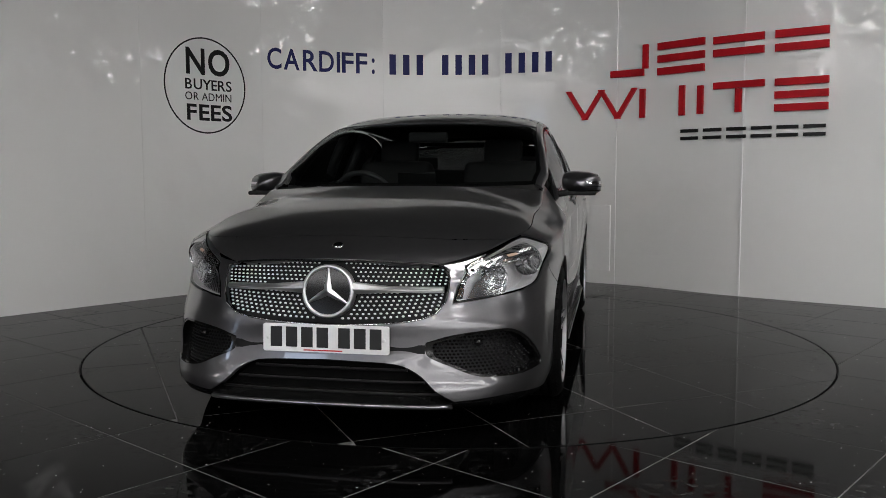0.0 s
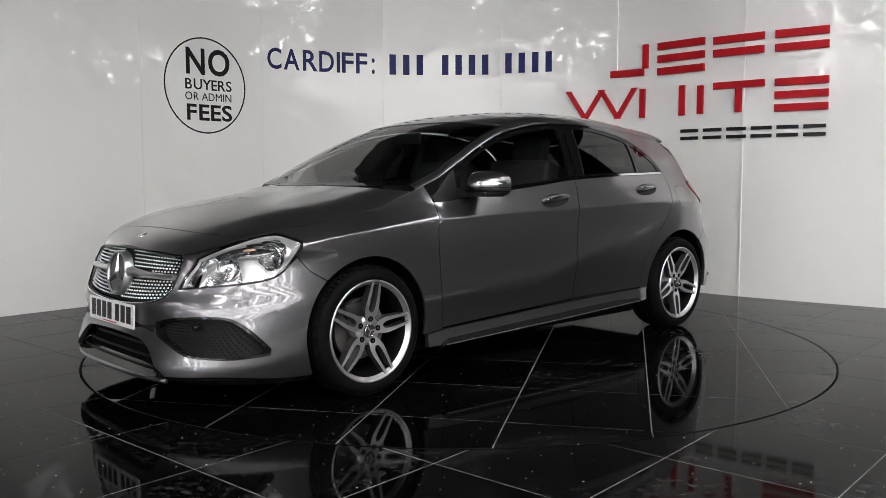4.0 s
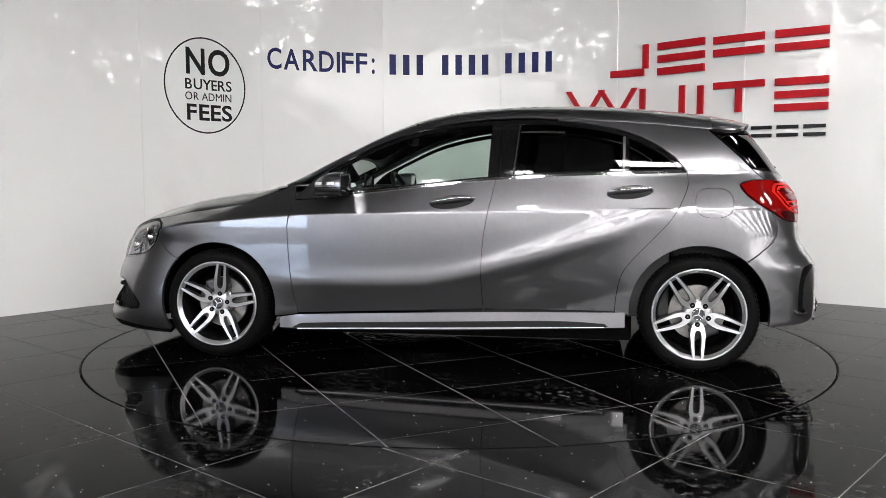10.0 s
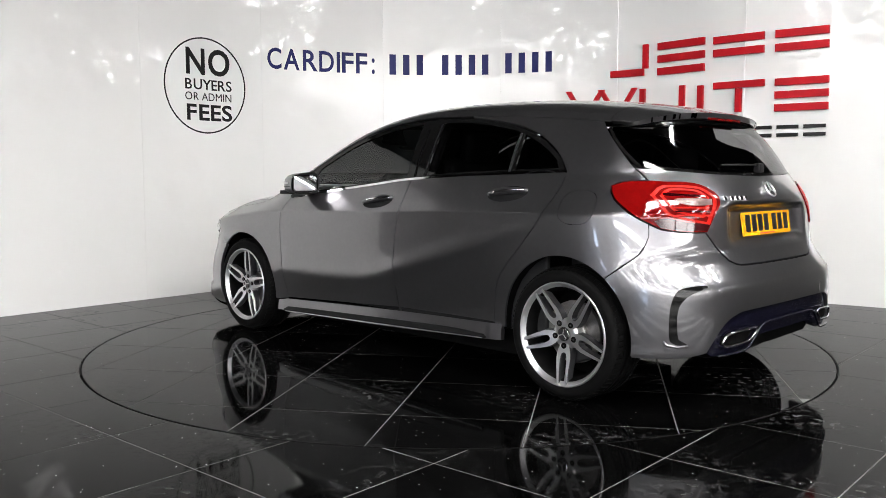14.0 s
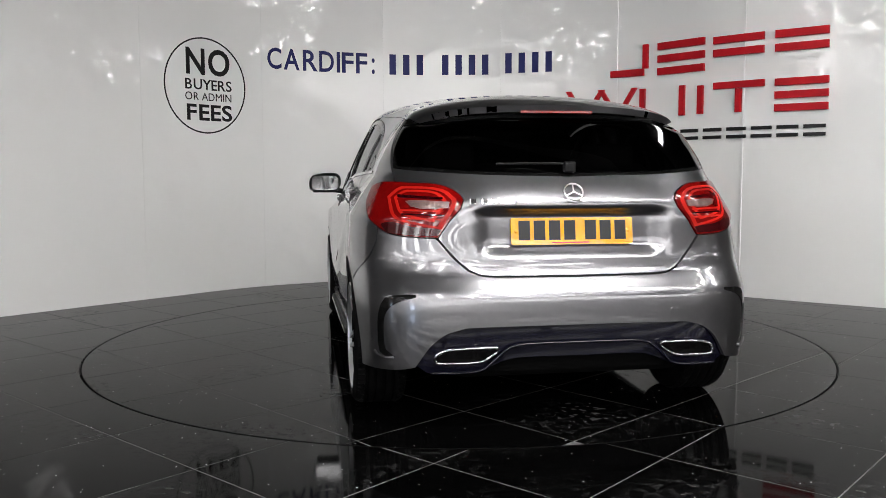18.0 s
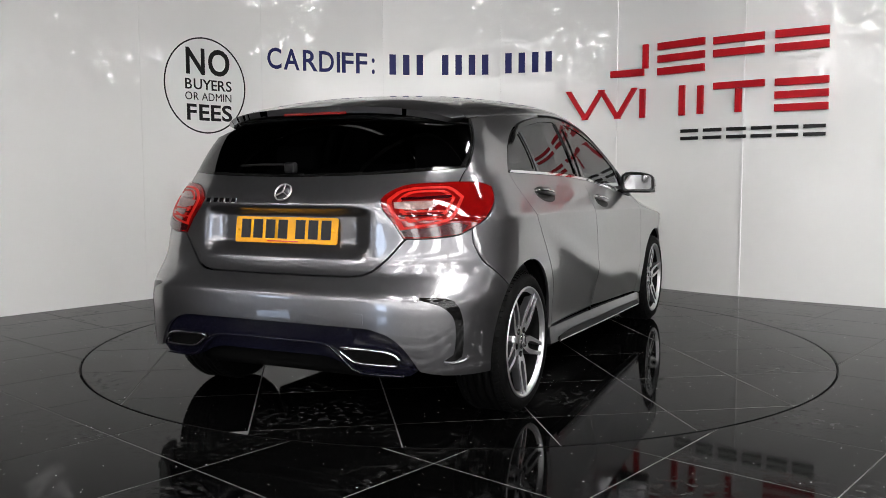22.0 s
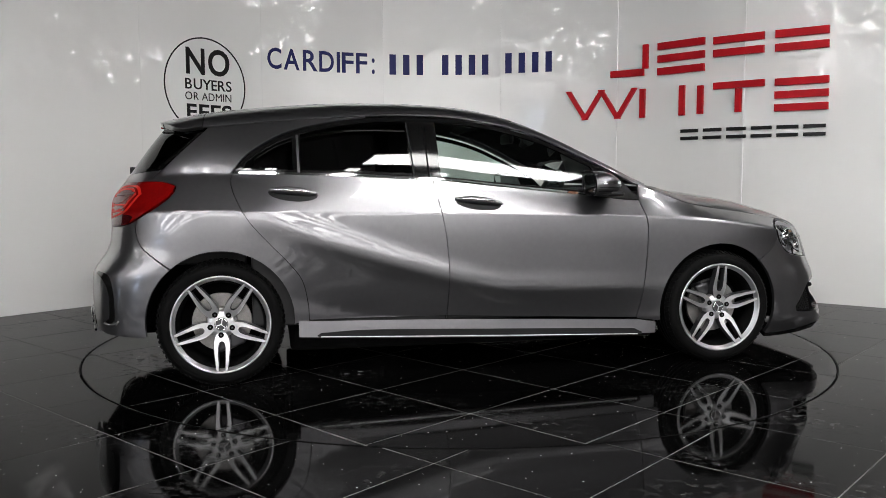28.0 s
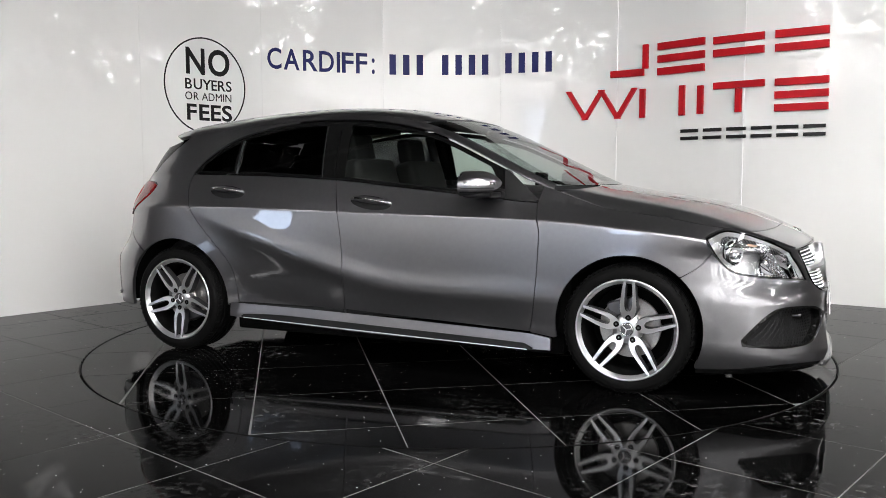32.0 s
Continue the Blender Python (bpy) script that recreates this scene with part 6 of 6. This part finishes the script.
def build_wheel():
    wheel = new("wheel", None)
    tread = [(0.238, -0.006), (0.250, 0.002), (0.268, 0.005), (0.284, 0.002), (0.296, -0.008), (0.3045, -0.024), (0.3095, -0.042)]
    for y in (-0.057, -0.092, -0.133, -0.170):
        tread += [(0.311, y + 0.005), (0.3035, y + 0.0035), (0.3035, y - 0.0035), (0.311, y - 0.005)]
    tread += [(0.3095, -0.188), (0.3015, -0.212), (0.286, -0.226), (0.26, -0.230), (0.232, -0.222)]
    tyre = part("tyre", lathe(tread, 96), RUBBER, wheel, "black road tyre", smooth=True)
    bm = bmesh.new()
    for k in range(72):
        a = 2 * math.pi * k / 72
        for y, sk in ((-0.028, 0.03), (-0.200, -0.03)):
            m = Matrix.Rotation(-a, 4, "Y") @ Matrix.Translation((0.3045, y, 0)) @ Matrix.Rotation(sk * 8, 4, "X") @ Matrix.Rotation(radians(22 if y > -0.1 else -22), 4, "Z")
            box(bm, (0, 0, 0), (0.010, 0.030, 0.016))
            bm.verts.ensure_lookup_table()
            bmesh.ops.transform(bm, matrix=m, verts=bm.verts[-8:])
    o = part("tread", bm, RUBBER, wheel)
    o["kind"] = "stuff"
    for r, y in ((0.258, 0.0042), (0.280, 0.0032)):
        part("sidewall_rib", lathe([(r - 0.0015, y - 0.002), (r, y + 0.0015), (r + 0.0015, y - 0.002)], 72), RUBBER, wheel, smooth=True)
    rim = part("rim", lathe([(0.2455, -0.012), (0.2455, -0.001), (0.2430, 0.004), (0.2370, 0.004), (0.2335, -0.001), (0.2325, -0.008), (0.2250, -0.010), (0.2235, -0.016), (0.2200, -0.018)], 96), ALLOY, wheel, "machined alloy rim edge", smooth=True)
    # barrel and back disc are black to put in the shade behind the spokes
    part("barrel", lathe([(0.2205, -0.016), (0.214, -0.026), (0.206, -0.050), (0.204, -0.200), (0.230, -0.215)], 72), RUBBER, wheel, smooth=True)
    part("barrel_back", lathe([(0.204, -0.190), (0.10, -0.195), (0.001, -0.195)], 36), UNDER, wheel)
    half = [(0.036, 0.0), (0.042, 0.016), (0.056, 0.026), (0.070, 0.0320), (0.088, 0.0372), (0.112, 0.0395), (0.150, 0.0362), (0.195, 0.0315), (0.2360, 0.0272), (0.2360, 0.0150), (0.195, 0.0168), (0.150, 0.0188), (0.120, 0.0186), (0.102, 0.0160), (0.090, 0.0105), (0.086, 0.0)]
    def face_y(r):
        return -0.004 - 0.026 * max(0.0, 1 - (r - 0.04) / 0.196) ** 1.3
    me = bpy.data.meshes.new("spoke")
    bm = bmesh.new()
    for s in (1, -1):
        top = [bm.verts.new((r, face_y(r), s * w)) for r, w in half]
        mid = [bm.verts.new((r + (0.0025 if 0 < w else 0), face_y(r) - 0.006, s * (w + (0.0022 if i in range(1, 9) else -0.0022 if i in range(9, 15) else 0)))) for i, (r, w) in enumerate(half)]
        bot = [bm.verts.new((r, face_y(r) - 0.038, s * (w + (0.0040 if i in range(1, 9) else -0.0035 if i in range(9, 15) else 0)))) for i, (r, w) in enumerate(half)]
        n = len(half)
        bm.faces.new(top)
        for k in range(n - 1):
            for a, b in ((top, mid), (mid, bot)):
                f = bm.faces.new((a[k], a[k + 1], b[k + 1], b[k]))
                f.material_index = 1
    bmesh.ops.recalc_face_normals(bm, faces=bm.faces)
    bm.to_mesh(me)
    bm.free()
    me.materials.append(ALLOY)
    me.materials.append(ALLOY_DARK)
    for k in range(5):
        part("spoke", me, ALLOY, wheel, "twin machined spoke", m=Matrix.Rotation(-radians(72 * k), 4, "Y"))
        m = Matrix.Rotation(-radians(72 * k + 3), 4, "Y") @ Matrix.Translation((0.056, 0, 0))
        # proud black disc puts in the shade of a bolt recess
        part("bolt_hole", lathe([(0.0138, -0.034), (0.0138, -0.0235), (0.0125, -0.0230), (0.001, -0.0230)], 16), UNDER, wheel, m=m)
        part("bolt", lathe([(0.001, -0.0222), (0.0050, -0.0222), (0.0060, -0.0235)], 6), ALLOY_DARK, wheel, m=m)
    part("hub", lathe([(0.001, -0.0275), (0.046, -0.0285), (0.066, -0.032), (0.072, -0.042), (0.074, -0.070)], 40), ALLOY, wheel, smooth=True)
    part("centre_cap", lathe([(0.001, -0.014), (0.026, -0.014), (0.031, -0.016), (0.0335, -0.022)], 36), ALLOY_DARK, wheel, "round grey centre cap")
    for k in range(3):
        part("cap_bar", boxm((0, -0.0125, 0.013), (0.005, 0.003, 0.025), 0.001), ALLOY, wheel, m=Matrix.Rotation(radians(120 * k + 18), 4, "Y"))
    part("cap_ring", lathe([(0.0265, -0.0145), (0.029, -0.0125), (0.0315, -0.0155)], 36), CHROME, wheel, smooth=True)
    part("brake_disc", lathe([(0.055, -0.070), (0.075, -0.085), (0.080, -0.098), (0.147, -0.098), (0.148, -0.118), (0.06, -0.118)], 56), STEEL, wheel, "bare steel brake disc")
    part("brake_caliper", boxm((0.105, -0.108, 0.0), (0.075, 0.07, 0.15), 0.015, 3), ALLOY_DARK, wheel, m=Matrix.Rotation(radians(20), 4, "Y"))
    return wheel


def build_wheels():
    first = build_wheel()
    first.parent = car
    spots = [(1.3495, 0.874, 98.5, 0), (-1.3495, 0.874, -90, 0), (1.3495, -0.874, 93, 180), (-1.3495, -0.874, -90, 180)]
    for k, (x, y, a, r) in enumerate(spots):
        m = Matrix.Translation((x, y, AXLE_Z)) @ Matrix.Rotation(radians(r), 4, "Z") @ Matrix.Rotation(-radians(a), 4, "Y")
        w = first if k == 0 else copy_thing(first, m)
        w.matrix_basis = m
        w["label"] = "silver twin-spoke alloy wheel with black tyre"
        sg = 1 if y > 0 else -1
        bm = bmesh.new()
        rings = []
        for yy in (sg * 0.845, sg * 0.50):
            rings.append([bm.verts.new((x + 0.372 * math.cos(radians(t)), yy, 0.318 + 0.372 * math.sin(radians(t)))) for t in range(-5, 186, 10)])
        for i in range(len(rings[0]) - 1):
            bm.faces.new((rings[0][i], rings[0][i + 1], rings[1][i + 1], rings[1][i]))
        bm.faces.new(rings[1])
        part("wheel_liner", bm, UNDER, car)


def build_mirrors():
    for s in (1, -1):
        bm = bmesh.new()
        rings, nr, ns = [], 11, 22
        for i in range(nr):
            t = i / (nr - 1)
            x = 0.734 - 0.184 * t
            k = math.sin(math.pi / 2 * min(t * 1.35 + 0.03, 1)) ** 0.75
            w, h = 0.106 * k, 0.066 * k
            cy, cz = 0.925 - 0.012 * (1 - t), 1.002
            ring = []
            for j in range(ns):
                a = 2 * math.pi * j / ns
                c, d = math.cos(a), math.sin(a)
                n = 3.2
                r = (abs(c) ** n + abs(d) ** n) ** (-1 / n)
                ring.append(bm.verts.new((x, s * (cy + w * r * c), cz + h * r * d * (1.0 if d > 0 else 0.92) - 0.010 * c)))
            rings.append(ring)
        for a, b in zip(rings, rings[1:]):
            for j in range(ns):
                bm.faces.new((a[j], b[j], b[(j + 1) % ns], a[(j + 1) % ns]))
        bm.faces.new(rings[0])
        bmesh.ops.recalc_face_normals(bm, faces=bm.faces)
        shell = part("door_mirror", bm, PAINT, car, "grey door mirror with indicator strip", smooth=True)
        part("mirror_frame", prism_ring(0.094, 0.054, 0.012, s), BLACK_GLOSS, shell, m=Matrix.Translation((0.550, s * 0.925, 1.002)))
        part("mirror_glass", boxm((0.558, s * 0.925, 1.001), (0.004, 0.176, 0.100), 0.0015, 2, Matrix.Rotation(radians(-7), 4, "Y")), CHROME, shell, "mirror glass")
        for name, lo, hi, t0, t1, material, label in (("indicator", 0.006, 0.020, 0.10, 0.80, REFLECTOR, "clear indicator strip"), ("shell_groove", -0.012, -0.007, 0.12, 0.92, BLACK_PLASTIC, "dark groove in the mirror shell"), ("shell_groove", -0.032, -0.027, 0.2, 0.95, BLACK_PLASTIC, "dark groove in the mirror shell")):
            bm = bmesh.new()
            last = None
            for i in range(15):
                t = t0 + (t1 - t0) * i / 14
                k = math.sin(math.pi / 2 * min(t * 1.35 + 0.03, 1)) ** 0.75
                w, h = 0.106 * k, 0.066 * k
                row = []
                for d in (lo, hi):
                    y = 0.925 - 0.012 * (1 - t) + w * (1 - min(abs(d) / h, 0.99) ** 3.2) ** (1 / 3.2) + 0.0015
                    row.append(bm.verts.new((0.734 - 0.184 * t + 0.001, s * y, 1.002 + d - 0.009)))
                if last:
                    bm.faces.new((last[0], row[0], row[1], last[1]))
                last = row
            part(name, bm, material, shell, label, smooth=True)
        part("lower_shell", boxm((0.640, s * 0.915, 0.949), (0.150, 0.180, 0.024), 0.010, 3), BLACK_PLASTIC, shell, "black lower shell", smooth=True)
        part("mirror_arm", boxm((0.672, s * 0.822, 0.948), (0.090, 0.075, 0.034), 0.012, 3, Matrix.Rotation(radians(s * 8), 4, "X")), BLACK_PLASTIC, shell, smooth=True)


def prism_ring(w, h, depth, s):
    bm = bmesh.new()
    o, i = rrect(2 * w, 2 * h, 0.03), rrect(2 * w - 0.016, 2 * h - 0.016, 0.024)
    rows = [[bm.verts.new((x, y, z)) for y, z in ln] for ln, x in ((o, depth), (o, 0.0), (i, 0.0), (i, depth))]
    n = len(o)
    for a, b in zip(rows, rows[1:]):
        for k in range(n):
            bm.faces.new((a[k], a[(k + 1) % n], b[(k + 1) % n], b[k]))
    bmesh.ops.recalc_face_normals(bm, faces=bm.faces)
    return bm


def build_inside():
    """Dark floor pan, bulkheads, dashboard, steering wheel, seats and headlining seen through the glass."""
    part("floor_pan", boxm((0.0, 0, 0.245), (2.02, 1.46, 0.22), 0.02), UNDER, car)
    part("nose_frame", boxm((1.55, 0, 0.42), (1.10, 0.98, 0.50), 0.05), UNDER, car)
    part("tail_frame", boxm((-1.50, 0, 0.42), (0.80, 0.98, 0.42), 0.05), UNDER, car)
    part("front_bulkhead", boxm((1.02, 0, 0.56), (0.06, 1.50, 0.62)), UNDER, car)
    part("boot_floor", boxm((-1.42, 0, 0.66), (0.80, 1.05, 0.05), 0.02), DASH, car)
    for s in (1, -1):
        part("door_lining", boxm((-0.20, s * 0.775, 0.63), (2.0, 0.03, 0.70), 0.012), DASH, car)
        part("boot_lining", boxm((-1.50, s * 0.62, 0.80), (0.55, 0.03, 0.42), 0.012), DASH, car)
    part("dashboard", boxm((0.80, 0, 0.855), (0.42, 1.46, 0.20), 0.07, 4), DASH, car, "black dashboard", smooth=True)
    part("instrument_hood", boxm((0.66, -0.36, 0.955), (0.20, 0.40, 0.07), 0.03, 3), DASH, car, smooth=True)
    part("screen", boxm((0.66, 0.0, 1.00), (0.015, 0.22, 0.13), 0.006), BLACK_GLOSS, car, "black centre screen")
    part("steering_wheel", tube([(0.50 + 0.075 * math.sin(a), -0.36 + 0.18 * math.cos(a), 0.90 + 0.165 * math.sin(a)) for a in [2 * math.pi * k / 28 for k in range(28)]], 0.016, 8, closed=True), DASH, car, "black steering wheel", smooth=True)
    part("steering_boss", boxm((0.52, -0.36, 0.90), (0.05, 0.30, 0.07), 0.02), DASH, car)
    part("inside_mirror", boxm((0.36, 0, 1.275), (0.03, 0.24, 0.065), 0.02, 3), BLACK_PLASTIC, car, smooth=True)
    part("parcel_shelf", boxm((-1.38, 0, 0.985), (0.46, 1.04, 0.02), 0.006), DASH, car)
    for y in (0.36, -0.36):
        seat = part("front_seat", boxm((0.10, y, 0.47), (0.54, 0.50, 0.17), 0.06, 4), SEAT, car, "black front seat", smooth=True)
        part("seat_back", boxm((-0.235, y, 0.82), (0.15, 0.50, 0.66), 0.06, 4, Matrix.Rotation(radians(-16), 4, "Y")), SEAT, seat, smooth=True)
        part("headrest", boxm((-0.375, y, 1.205), (0.09, 0.26, 0.17), 0.035, 4, Matrix.Rotation(radians(-10), 4, "Y")), SEAT, seat, smooth=True)
    bench = part("rear_bench", boxm((-0.78, 0, 0.50), (0.50, 1.28, 0.18), 0.06, 4), SEAT, car, "black rear bench", smooth=True)
    part("bench_back", boxm((-1.10, 0, 0.80), (0.14, 1.26, 0.62), 0.05, 4, Matrix.Rotation(radians(-20), 4, "Y")), SEAT, bench, smooth=True)
    for y in (-0.40, 0.40):
        part("headrest", boxm((-1.235, y, 1.135), (0.08, 0.25, 0.13), 0.03, 3), SEAT, bench, smooth=True)
    lining = loop([(0.12, 0.86), (0.12, -0.86)], [(0.12, -0.86), (-1.50, -0.86)], [(-1.50, -0.86), (-1.50, 0.86)], [(-1.50, 0.86), (0.12, 0.86)], step=0.06)
    panel("headlining", crown, lining, FAR_WALL, car, step=0.08, out=1, lift=-0.03, thick=0.0)
    for s in (1, -1):
        part("pillar_lining", tube([(-0.33, s * 0.745, 1.02), (-0.345, s * 0.69, 1.16), (-0.36, s * 0.625, 1.32)], 0.032, 8, flat=1.0), DASH, car, smooth=True)


lamp_outline = build_front()
build_headlamps(lamp_outline)
number_plate("front_plate", (2.238, 0.0, 0.405), -2, 90, PLATE_WHITE, "white number plate with black bars")
build_rear()
number_plate("rear_plate", (-1.917, 0.0, 0.816), -8, -90, PLATE_YELLOW, "yellow number plate with black bars")
build_wheels()
build_mirrors()
build_inside()


def motions():
    rows = []
    for k in range(65):
        t = k * 0.5
        a = radians(TURN_START + TURN_RATE * t)
        x, y = CAR_OFFSET
        rows.append((t, pose(x * math.cos(a) - y * math.sin(a), x * math.sin(a) + y * math.cos(a), 0, 0, 0, math.degrees(a))))
    walk(car, rows)
    walk(turntable, [(k * 0.5, pose(0, 0, 0, 0, 0, TURN_START + TURN_RATE * k * 0.5)) for k in range(65)])


tagged(car, "dark grey metallic five-door hatchback with silver alloy wheels on the turntable", "car")
motions()
